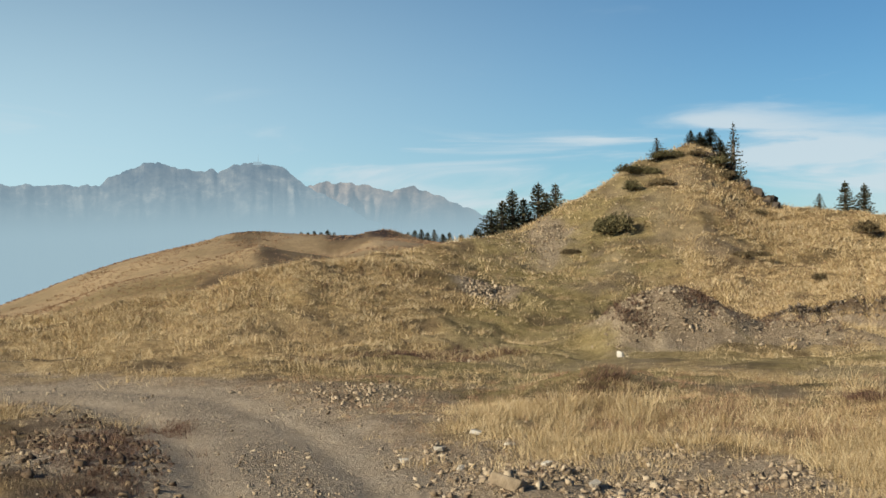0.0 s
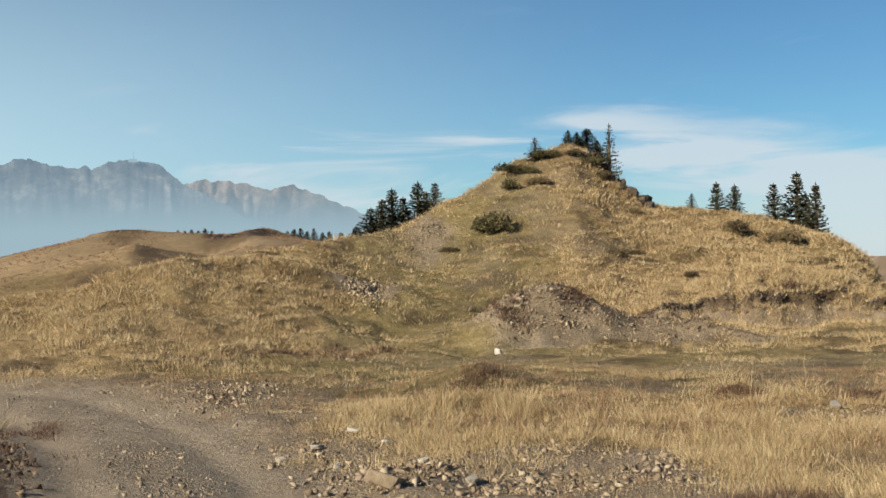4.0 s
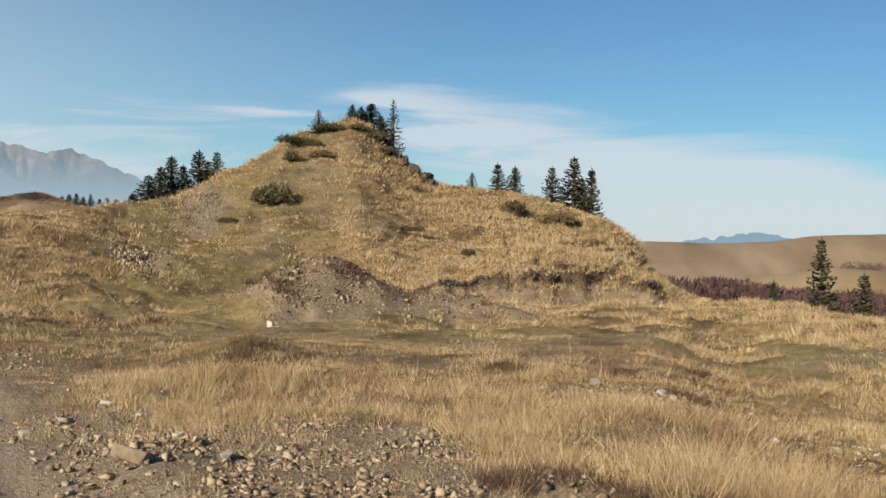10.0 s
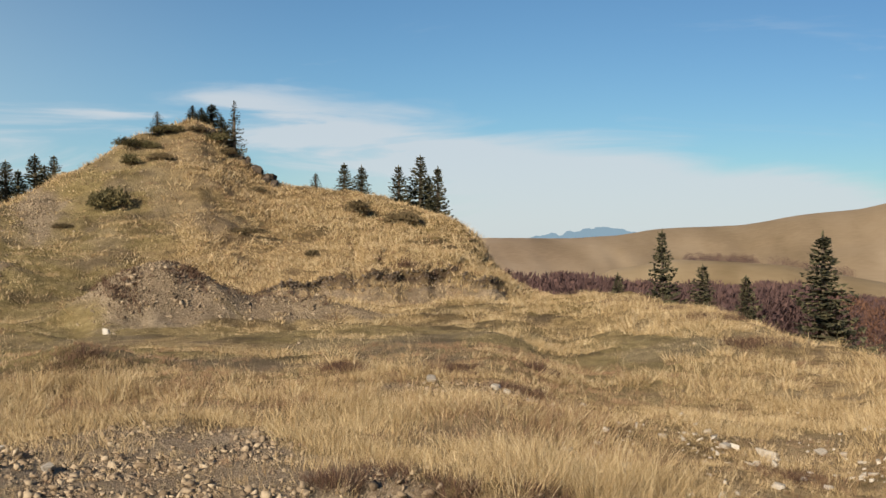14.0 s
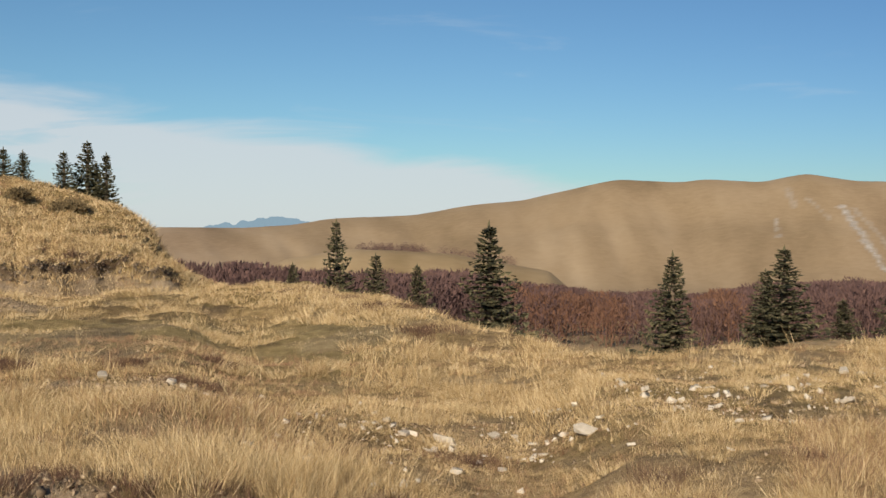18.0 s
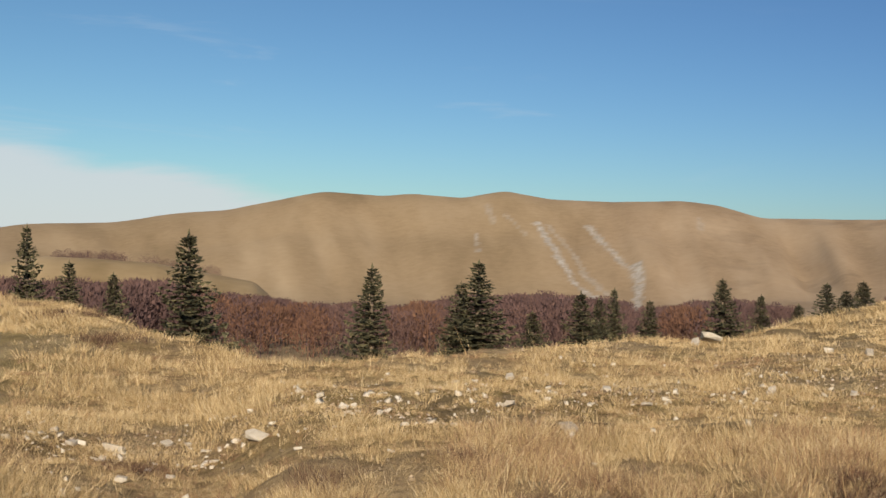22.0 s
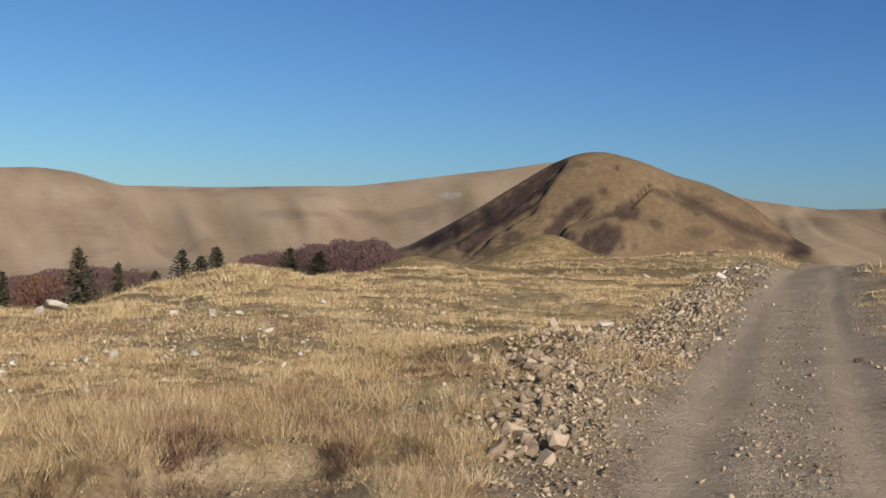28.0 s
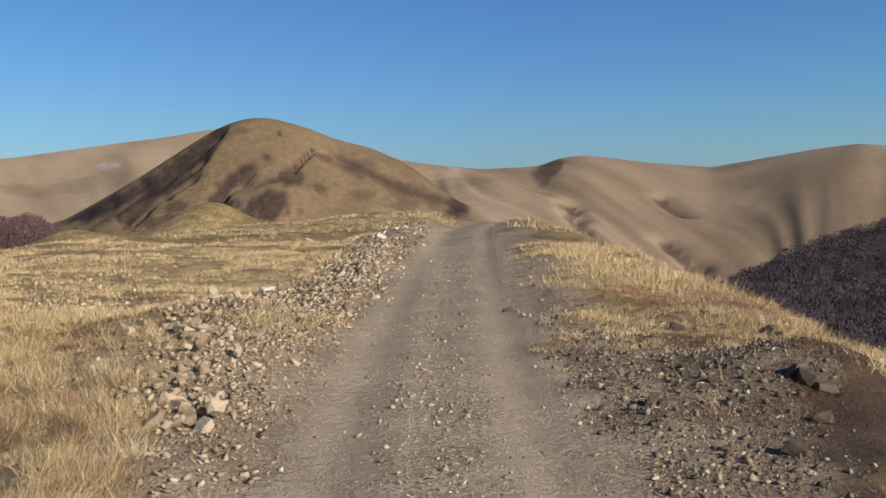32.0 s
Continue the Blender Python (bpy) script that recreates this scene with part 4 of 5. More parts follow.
    me.from_pydata(verts.tolist(), [], quads.tolist())
    me.polygons.foreach_set("use_smooth", np.ones(len(quads), bool))
    me.materials.append(mat)
    return tagged(new(name, me), label, "mountains", kind="structure")


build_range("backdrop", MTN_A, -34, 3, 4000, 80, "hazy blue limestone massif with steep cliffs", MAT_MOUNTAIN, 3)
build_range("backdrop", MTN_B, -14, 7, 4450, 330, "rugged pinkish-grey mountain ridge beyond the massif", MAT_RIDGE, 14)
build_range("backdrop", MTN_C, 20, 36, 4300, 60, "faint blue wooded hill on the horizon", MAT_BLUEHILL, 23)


# ---- helpers for things ----
def mesh_of(name, verts, faces, mat, flat=True):
    me = bpy.data.meshes.new(name)
    me.from_pydata(verts, [], faces)
    if not flat:
        me.polygons.foreach_set("use_smooth", np.ones(len(me.polygons), bool))
    me.materials.append(mat)
    return me


def part(name, me, parent, label=""):
    ob = new(name, me)
    ob.parent = parent
    if label:
        ob["label"] = label
    return ob


def fast_tris(name, verts, tris, mat, flat=True):
    """A mesh from arrays of vertices and triangles."""
    me = bpy.data.meshes.new(name)
    me.vertices.add(len(verts))
    me.vertices.foreach_set("co", np.ascontiguousarray(verts, np.float32).ravel())
    me.loops.add(tris.size)
    me.loops.foreach_set("vertex_index", np.ascontiguousarray(tris, np.int32).ravel())
    me.polygons.add(len(tris))
    me.polygons.foreach_set("loop_start", np.arange(len(tris)) * 3)
    me.polygons.foreach_set("loop_total", np.full(len(tris), 3))
    if not flat:
        me.polygons.foreach_set("use_smooth", np.ones(len(tris), bool))
    me.update(calc_edges=True)
    me.materials.append(mat)
    return me


# ---- spruces ----
def spruce_meshes(rng, height, width, gaps=0.1, bare=0.0, lean=0.0):
    """Trunk and crown: whorls of drooping boughs, each a fan of needle sprays."""
    sides = 7
    tv, tf = [], []
    rings = 8
    for k in range(rings):
        u = k / (rings - 1)
        rad = (0.022 * height + 0.02) * (1 - u) ** 0.8 + 0.006
        off = lean * height * u * u
        for s in range(sides):
            a = 2 * math.pi * s / sides
            tv.append((rad * math.cos(a) + off, rad * math.sin(a), u * height * 0.985 - 0.35 * (k == 0)))
    for k in range(rings - 1):
        for s in range(sides):
            tf.append((k * sides + s, k * sides + (s + 1) % sides, (k + 1) * sides + (s + 1) % sides, (k + 1) * sides + s))
    tf.append(tuple(range((rings - 1) * sides, rings * sides)))
    V, F = [], []

    def tri(a, b, c):
        n = len(V)
        V.extend((a, b, c))
        F.append((n, n + 1, n + 2))

    z0, phase, lump = 0.03 * height, rng.uniform(0, 6.28), rng.uniform(0, 6.28)
    while z0 < 0.965 * height:
        u = z0 / height
        reach = width * 0.5 * (1 - u) ** 0.92 * (0.8 + 0.2 * min(1, u / 0.1)) * rng.uniform(0.86, 1.1) + 0.05
        count = 7 if u < 0.5 else 6 if u < 0.85 else 5
        phase += 0.9
        for k in range(count):
            if rng.random() < gaps:
                continue
            a = phase + 6.2832 * k / count + rng.uniform(-0.3, 0.3)
            ln = reach * rng.uniform(0.62, 1.12) * (1 + 0.16 * math.sin(a + lump + 5 * u))
            ca, sa = math.cos(a), math.sin(a)
            off = lean * height * u * u
            droop = (0.12 - 0.62 * (1 - u)) * rng.uniform(0.6, 1.1)
            lift = rng.uniform(-0.16, 0.16) * (1 - u)
            stations = max(4, int(ln / 0.12))
            for q in range(stations):
                if rng.random() < bare:
                    continue
                p = (q + rng.random()) / stations
                zz = z0 + lift + ln * (droop * p + 0.34 * p ** 3)
                bx, by = ca * ln * p + off, sa * ln * p
                # two side sprays and one that hangs below the bough
                for sgn in (-1, 1):
                    side = (0.10 + 0.34 * ln * (1 - p) * p ** 0.3 + 0.05 * ln) * rng.uniform(0.6, 1.2)
                    tip = (bx + ca * side * 0.75 - sa * sgn * side * 0.8, by + sa * side * 0.75 + ca * sgn * side * 0.8, zz - side * rng.uniform(0.05, 0.45))
                    w = 0.045 + 0.13 * side
                    tri((bx - ca * w, by - sa * w, zz), tip, (bx + ca * w, by + sa * w, zz - w * rng.uniform(0.4, 1.6)))
                if rng.random() < 0.75:
                    hang = (0.1 + 0.16 * ln) * rng.uniform(0.5, 1.2)
                    tri((bx - ca * 0.07, by - sa * 0.07, zz), (bx + ca * 0.1 + rng.uniform(-0.05, 0.05), by + sa * 0.1 + rng.uniform(-0.05, 0.05), zz), (bx + ca * 0.04, by + sa * 0.04, zz - hang))
            # tip of the bough turns up
            zt = z0 + lift + ln * (droop + 0.34)
            tri((ca * ln * 0.9 + off - sa * 0.05, sa * ln * 0.9 + ca * 0.05, zt - 0.06), (ca * ln * 0.9 + off + sa * 0.05, sa * ln * 0.9 - ca * 0.05, zt - 0.06), (ca * (ln + 0.12) + off, sa * (ln + 0.12), zt + 0.05))
        z0 += (0.22 - 0.08 * u) * rng.uniform(0.7, 1.3)
    # leader
    for j in range(10):
        a = rng.uniform(0, 6.28)
        z0 = height * rng.uniform(0.93, 0.985)
        tri((lean * height, 0, z0 + 0.03 * height), (lean * height + 0.06 * math.cos(a), 0.06 * math.sin(a), z0 - 0.05), (lean * height + 0.05 * math.cos(a + 1.6), 0.05 * math.sin(a + 1.6), z0 - 0.08))
    return tv, tf, V, F


SPRUCE_KINDS = {}


def spruce(b, r, height, kind=0, width=None, turn=0.0, label="", sink=0.0, gaps=0.08, bare=0.0, lean=0.0):
    """One tree on the slope: trunk and crown under an Empty at its base."""
    x, y = polar(b, r)
    z = ground_at(x, y) - 0.05 - sink
    if kind not in SPRUCE_KINDS:
        rng = random.Random(100 + kind)
        tv, tf, V, F = spruce_meshes(rng, 8.0, 3.4, gaps, bare, lean)
        SPRUCE_KINDS[kind] = (mesh_of("trunk", tv, tf, MAT_BARK, False), fast_tris("crown", np.array(V), np.array(F), MAT_NEEDLE))
    tm, cm = SPRUCE_KINDS[kind]
    ob = new("spruce_tree")
    s = height / 8.0
    sw = 1.5 * (width or height * 0.42) / 3.4
    ob.matrix_world = pose(x, y, z, 0, 0, turn) @ Matrix.Diagonal((sw, sw, s, 1))
    part("trunk", tm, ob, "thin greyish spruce trunk")
    part("crown", cm, ob)
    return tagged(ob, label or "dark green spruce tree standing on dry grass", "tree", group="spruces on the slope")


def spruce_top(b, up, r, kind=0, **more):
    """A spruce whose tip stands at the elevation up, rooted in the ground at that distance."""
    x, y = polar(b, r)
    tip = EYE + r * math.tan(radians(up))
    return spruce(b, r, max(0.6, tip - ground_at(x, y) + 0.05), kind, **more)


for n, (b, up, r, wide) in enumerate((
        (30.2, -2.09, 110, 3.0), (32.2, -.14, 105, 3.9), (34.0, -1.68, 100, 4.0), (35.9, -2.2, 92, 3.4), (39.2, -.28, 78, 5.2), (47.5, -1.66, 78, 4.0),
        (52.4, -1.42, 92, 5.4), (51.6, -2.4, 94, 4.0), (54.9, -3.7, 90, 3.6), (57.1, -2.77, 104, 4.6), (57.9, -3.0, 108, 3.6), (58.6, -2.58, 110, 3.0), (60.2, -3.05, 112, 3.6), (63.4, -2.0, 116, 4.4),
        (65.1, -2.68, 120, 3.2), (66.7, -3.05, 122, 3.2), (67.9, -2.1, 124, 4.2), (68.7, -2.36, 128, 4.4), (69.4, -1.95, 126, 4.4), (72.7, -1.97, 136, 4.2), (74.0, -2.13, 140, 4.0))):
    spruce_top(b, up, r, n % 5, width=wide, turn=n * 67)
for n, (b, up, r, wide) in enumerate(((1.2, 1.4, 66, 1.8), (1.9, 2.2, 66, 2.6), (2.4, 2.6, 68, 2.6), (2.9, 3.1, 69, 2.6), (3.4, 2.7, 70, 2.4), (4.1, 3.4, 70, 2.8), (4.5, 2.9, 73, 2.2), (4.9, 3.37, 72, 2.2), (0.5, 1.1, 68, 1.4),
        (17.7, 3.03, 78, 2.0), (18.5, 2.9, 78, 2.0), (20.2, 2.89, 80, 2.2), (21.2, 3.4, 81, 2.6), (21.6, 2.4, 82, 1.8), (22.0, 2.85, 80, 2.3))):
    spruce_top(b, up, r, n % 5, width=wide * (0.9 if b < 10 else 1.1), turn=n * 41)


# ---- woods, bushes ----
FOREST_UP = around("-180:-9 22:-2.0 24:-2.05 28.5:-1.8 30:-2.0 31:-2.4 36.3:-2.5 38.8:-2.6 41:-3.05 43.7:-3.5 46:-3.5 49:-3.6 51.8:-3.1 54.3:-2.9 57.6:-2.95 60.6:-3.35 63.1:-2.92 66:-3.3 70:-2.6 72:-2.2 74.2:-1.75 76.8:-1.58 77.6:-2.1 79:-4 180:-9", 0.3)


def rings_of(n, lo, hi, near, far, rng):
    b = rng.uniform(lo, hi, n)
    r = np.sqrt(rng.uniform(near ** 2, far ** 2, n))
    return b, r, r * np.sin(np.radians(b)), r * np.cos(np.radians(b))


def twig_crowns(name, x, y, z, tall, rng, per, mat, label):
    """Bare broadleaf crowns: each a loose ball of upright twig slivers over a thin stem."""
    n = len(x)
    wide = tall * rng.uniform(0.34, 0.5, n)
    k = np.repeat(np.arange(n), per)
    m = len(k)
    th, v = rng.uniform(0, 6.283, m), rng.uniform(0, 1, m) ** 0.6
    rad = wide[k] * np.sqrt(1 - (v * 1.55 - 0.58).clip(-1, 1) ** 2 * 0.97) * rng.uniform(0.1, 1, m) ** 0.3
    cx, cy = x[k] + rad * np.cos(th), y[k] + rad * np.sin(th)
    cz = z[k] + tall[k] * (-0.02 + 0.93 * v)
    ln = tall[k] * rng.uniform(0.03, 0.075, m)
    hw = ln * rng.uniform(0.16, 0.4, m)
    a2 = rng.uniform(0, 6.283, m)
    ox, oy = np.cos(th) * ln * 0.5, np.sin(th) * ln * 0.5
    p0 = np.stack([cx - hw * np.cos(a2), cy - hw * np.sin(a2), cz - 0.2 * ln], 1)
    p1 = np.stack([cx + hw * np.cos(a2), cy + hw * np.sin(a2), cz], 1)
    p2 = np.stack([cx + ox, cy + oy, np.minimum(cz + ln, z[k] + tall[k])], 1)
    verts = np.stack([p0, p1, p2], 1).reshape(-1, 3)
    tris = np.arange(3 * m).reshape(-1, 3)
    # stems
    sw = 0.05
    s0 = np.stack([x - sw, y + sw, z - 0.3], 1)
    s1 = np.stack([x + sw, y - sw, z - 0.3], 1)
    s2 = np.stack([x, y, z + tall * 0.9], 1)
    sv = np.stack([s0, s1, s2], 1).reshape(-1, 3)
    st = np.arange(3 * n).reshape(-1, 3) + len(verts)
    return tagged(new(name, fast_tris(name, np.vstack([verts, sv]), np.vstack([tris, st]), mat)), label, "woods", kind="stuff")


def build_woods():
    rng = np.random.default_rng(5)
    b, r, x, y = rings_of(4600, 22.5, 78.5, 128, 430, rng)
    keep = ((b < 66.5) & (np.abs(b - 59.5) > 0.4)) | ((b > 70.5) & (r > 240))
    b, r, x, y = b[keep], r[keep], x[keep], y[keep]
    z = heights(x, y)
    cap = EYE + r * np.tan(np.radians(np.interp(b, BEARINGS, FOREST_UP))) - z
    cap = cap + r * 0.0075 * fbm(b / 0.55, r / 45, 2, 12)
    tall = np.minimum(rng.uniform(8, 12.5, len(r)), cap * rng.uniform(0.74, 1.04, len(r)))
    ok = tall > 3.2
    rust = np.zeros(len(b))
    for pb, pr, across, along in ((42.9, 165, 1.3, 40), (44.6, 150, 1.0, 30), (49.5, 170, 0.8, 40), (39.9, 200, 0.7, 60), (61.5, 170, 0.8, 40)):
        rust = np.maximum(rust, np.exp(-((b - pb) / across) ** 2 - ((r - pr) / along) ** 2))
    rusty = rng.uniform(0.1, 0.9, len(b)) < rust
    for pick, mat, label in ((ok & ~rusty, MAT_TWIG, "leafless purplish-brown beech wood filling the valley"), (ok & rusty, MAT_RUST, "rusty beeches with some dead leaves left")):
        twig_crowns("beech_wood", x[pick], y[pick], z[pick], tall[pick], rng, 290, mat, label)
    # hedge-like strips on the far meadow
    rows = []
    for lo, hi, r0, r1, n in ((33.2, 36.5, 812, 835, 200), (36.9, 40.5, 815, 835, 90)):
        bb, rr, xx, yy = rings_of(n, lo, hi, r0, r1, rng)
        rows.append((xx, yy))
    x, y = np.concatenate([q[0] for q in rows]), np.concatenate([q[1] for q in rows])
    z = heights(x, y)
    twig_crowns("far_hedge", x, y, z, rng.uniform(3, 7, len(x)), rng, 90, MAT_TWIG, "dark strips of bare trees on the far meadow")
    # woods down in the eastern valley, their shade put into the twig colour
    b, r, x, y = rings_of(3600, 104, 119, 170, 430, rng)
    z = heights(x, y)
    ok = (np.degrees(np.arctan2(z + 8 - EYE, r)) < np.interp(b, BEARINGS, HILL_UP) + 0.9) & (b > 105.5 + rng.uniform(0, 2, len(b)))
    twig_crowns("beech_wood", x[ok], y[ok], z[ok], rng.uniform(4, 7, ok.sum()), rng, 240, MAT_SHADE_TWIG, "bare woods, coloured dark for shade, on the slope of the side valley")


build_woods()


def bush_mesh(seed, mat, n=2000):
    """A low spreading juniper: overlapping pads of short needle sprays."""
    rng = np.random.default_rng(seed)
    pads = [(rng.uniform(-0.55, 0.55), rng.uniform(-0.4, 0.4), rng.uniform(0.25, 0.6), rng.uniform(0.28, 0.5)) for _ in range(9)]
    out = []
    for i in range(n):
        px, py, pz, pr = pads[i % len(pads)]
        d = rng.normal(size=3)
        d /= np.linalg.norm(d)
        d[2] = abs(d[2])
        c = np.array([px, py, pz * 0.4]) + d * np.array([pr, pr, pr * 1.1]) * rng.uniform(0.55, 1.0) * (0.85 + 0.3 * rng.random())
        t = np.cross(d, rng.normal(size=3))
        t /= np.linalg.norm(t) + 1e-6
        s = rng.uniform(0.04, 0.085)
        out += [c - t * s * 0.6, c + t * s * 0.6, c + d * s * rng.uniform(0.5, 1.2) + np.cross(d, t) * s * rng.uniform(-0.8, 0.8)]
    return fast_tris("juniper_bush", np.array(out), np.arange(len(out)).reshape(-1, 3), mat)


BUSHES = [bush_mesh(s, MAT_JUNIPER) for s in (1, 2, 3)]
DRY_BUSHES = [bush_mesh(s, MAT_DRYBUSH) for s in (4, 5)]
for n, (b, r, wide, deep, tall) in enumerate(((7.2, 38.5, 1.39, 1.03, 0.95), (8.2, 42.2, 1.1, 0.78, 0.56), (9.6, 42.3, 1.01, 0.7, 0.43), (8.2, 43.6, 1.88, 1.02, 0.48), (8.95, 43.4, 0.97, 0.67, 0.45), (9.9, 44.5, 1.24, 0.86, 0.47), (13.8, 42.2, 0.9, 0.66, 0.32),
        (13.1, 37.0, 1.48, 0.82, 0.3), (18.2, 40.3, 1.58, 1.03, 0.57), (20.4, 38.6, 1.26, 0.9, 0.69), (16.2, 34.7, 0.91, 0.56, 0.31), (11.9, 44.5, 1.04, 0.89, 0.49), (12.5, 44.0, 0.81, 0.75, 0.41), (11.0, 44.5, 0.95, 0.73, 0.32), (5.1, 37.3, 0.74, 0.51, 0.28))):
    x, y = polar(b, r)
    dry = tall < 0.45 or b > 17
    ob = new("juniper_bush", DRY_BUSHES[n % 2] if dry else BUSHES[n % 3])
    ob.matrix_world = pose(x, y, ground_at(x, y) - 0.04, 0, 0, n * 77) @ Matrix.Diagonal((wide * 0.62, deep * 0.62, tall * 1.15, 1))
    tagged(ob, "low brown half-dead juniper on the dry slope" if dry else "low olive-green juniper bush on the dry slope", "bush", group="junipers on the hill")

# young and dying spruces on the hilltop
spruce_top(11.75, 5.65, 46.5, 3, width=1.25, label="small dark spruce on the rocky hilltop")
spruce_top(10.9, 5.34, 46.0, 1, width=0.5, label="slender young spruce on the rocky hilltop")
spruce_top(11.3, 5.1, 46.0, 1, width=0.6, label="slender young spruce on the rocky hilltop")
spruce_top(12.75, 5.85, 44.6, 7, width=0.8, bare=0.5, gaps=0.3, label="nearly bare dying spruce with grey twigs")
spruce_top(12.2, 5.1, 46.0, 4, width=0.8, label="small dark spruce on the rocky hilltop")
spruce_top(9.35, 5.3, 44.6, 8, width=0.75, bare=0.5, gaps=0.3, label="sparse dying sapling on the hilltop")
spruce_top(16.4, 2.55, 44, 9, width=0.5, bare=0.45, gaps=0.2, label="sparse young spruce sapling on the ridge")
for n, (b, up) in enumerate(((-6.9, 1.22), (-6.6, 1.3), (-6.3, 1.28), (-6.0, 1.34), (-5.7, 1.27), (-5.4, 1.38), (-5.1, 1.25), (-1.7, 1.2), (-1.4, 1.28), (-1.1, 1.32), (-0.8, 1.18), (-0.5, 1.3), (-0.1, 1.1), (0.2, 1.15))):
    spruce_top(b, up, 214 + 3 * (n % 4), n % 5, width=2.6, turn=n * 50, label="small dark spruce behind the rolling pasture")


# ---- stones ----
def hull_mesh(name, seed, mat, points=12, flat=(1, 0.8, 0.6)):
    """An angular broken stone, about one metre long."""
    rng = random.Random(seed)
    bm = bmesh.new()
    for n in range(points):
        if n < 8:
            v = Vector((n & 1, n >> 1 & 1, n >> 2 & 1)) - Vector((0.5, 0.5, 0.5))
            v = v * rng.uniform(0.6, 1.0)
        else:
            v = Vector((rng.gauss(0, 1), rng.gauss(0, 1), rng.gauss(0, 1))).normalized() * rng.uniform(0.4, 0.58)
        v += Vector((rng.uniform(-0.12, 0.12), rng.uniform(-0.12, 0.12), rng.uniform(-0.12, 0.12)))
        bm.verts.new((v.x * flat[0], v.y * flat[1], v.z * flat[2]))
    bmesh.ops.convex_hull(bm, input=bm.verts)
    bmesh.ops.delete(bm, geom=[v for v in bm.verts if not v.link_faces], context='VERTS')
    bmesh.ops.bevel(bm, geom=bm.edges[:], offset=0.018, segments=1, affect='EDGES', clamp_overlap=True)
    me = bpy.data.meshes.new(name)
    bm.to_mesh(me)
    bm.free()
    me.materials.append(mat)
    return me


ROCKS = [hull_mesh("stone", 20 + s, MAT_STONE) for s in range(8)]
PALE = [hull_mesh("stone", 40 + s, MAT_WHITE, 26, (1, 0.75, 0.42)) for s in range(6)]
CLODS = [hull_mesh("clod", 60 + s, MAT_DARKROCK, 14, (1, 0.8, 0.65)) for s in range(4)]


def lay(meshes, b, r, size, rng, label, group, category="stone", up=0.25, name="stone", tilt=25):
    x, y = polar(b, r)
    ob = new(name, rng.choice(meshes))
    ob.matrix_world = pose(x, y, ground_at(x, y) + size * up, rng.uniform(-tilt, tilt), rng.uniform(-tilt, tilt), rng.uniform(0, 360)) @ Matrix.Diagonal((size * rng.uniform(0.8, 1.2), size * rng.uniform(0.8, 1.1), size * rng.uniform(0.7, 1.1), 1))
    return tagged(ob, label, category, group=group)


def build_stones():
    rng = random.Random(9)
    # white stones lying in the meadow
    for b, r, size in ((21.55, 15.1, .22), (24.5, 14.6, .2), (25.0, 14.4, .16), (26.0, 14.2, .12), (34.8, 13.1, .17), (35.2, 13.15, .14), (36.6, 13.1, .22), (38.9, 13.6, .16), (39.8, 13.6, .12), (42.56, 14.2, .13), (44.7, 14.6, .14), (45.7, 14.2, .18),
                       (37.0, 11.1, .16), (36.1, 12.6, .1), (42.98, 12.5, .26), (48.8, 13.2, .12), (49.7, 12.15, .12), (50.9, 14.5, .14), (54.3, 16.15, .2), (54.3, 13.7, .2), (58.75, 15.2, .18), (57.2, 12.25, .26), (61.5, 14.5, .16),
                       (60.6, 14.2, .14), (66.0, 15.5, .24), (69.5, 15.5, .16), (68.3, 15.4, .12), (68.3, 21.0, .24), (70.0, 20.0, .2), (72.6, 17.5, .18), (74.8, 23.8, .2), (71.2, 20.3, .14), (63.3, 22.5, .5), (62.5, 22.4, .3), 
                       (87.7, 20.0, .24), (89.25, 36.0, .3), (51.8, 15.6, .12), (47.3, 13.5, .1), (44.0, 16, .14), (40.6, 13.2, .12), (56.1, 15.4, .12)):
        lay(PALE, b, r, size * 0.85, rng, "pale limestone lying in the dry meadow grass", "pale stones in the meadow", up=0.2)
    for _ in range(14):
        b = rng.uniform(28, 80)
        lay(PALE, b, rng.uniform(10.5, 14.5) + (b - 45) * 0.09, rng.uniform(0.04, 0.09), rng, "small pale stone lying in the dry meadow", "pale stones in the meadow", up=0.2)
    # rocks heaped beside the track
    for n in range(225):
        q = rng.random()
        r = 9.3 + 9.2 * q
        b = np.interp(r, (9, 11, 12.5, 14.5, 16.5, 18.5), (85.6, 84.8, 84.4, 85.2, 86.2, 87.6)) + rng.gauss(0, 0.9) * (1.2 if 11 < r < 14 else 0.8)
        lay(ROCKS, b, r, 0.05 + 0.12 * rng.random() ** 2.0, rng, "broken brownish rock heaped beside the gravel track", "rocks beside the track", up=rng.uniform(0.05, 0.75), tilt=50)
    # loose stones on the bank further up
    for n in range(50):
        q = rng.random()
        r = 14 + 29 * q ** 1.2
        b = np.interp(r, (15, 20, 25, 31, 44), (89.0, 90.2, 91.3, 92.4, 94.2)) + rng.gauss(0, 1.5) * (18 / r)
        lay(PALE if rng.random() < 0.6 else ROCKS, b, r, 0.07 + 0.16 * rng.random() ** 2, rng, "loose pale stone on the bank of the track", "stones on the bank", up=0.25, tilt=40)
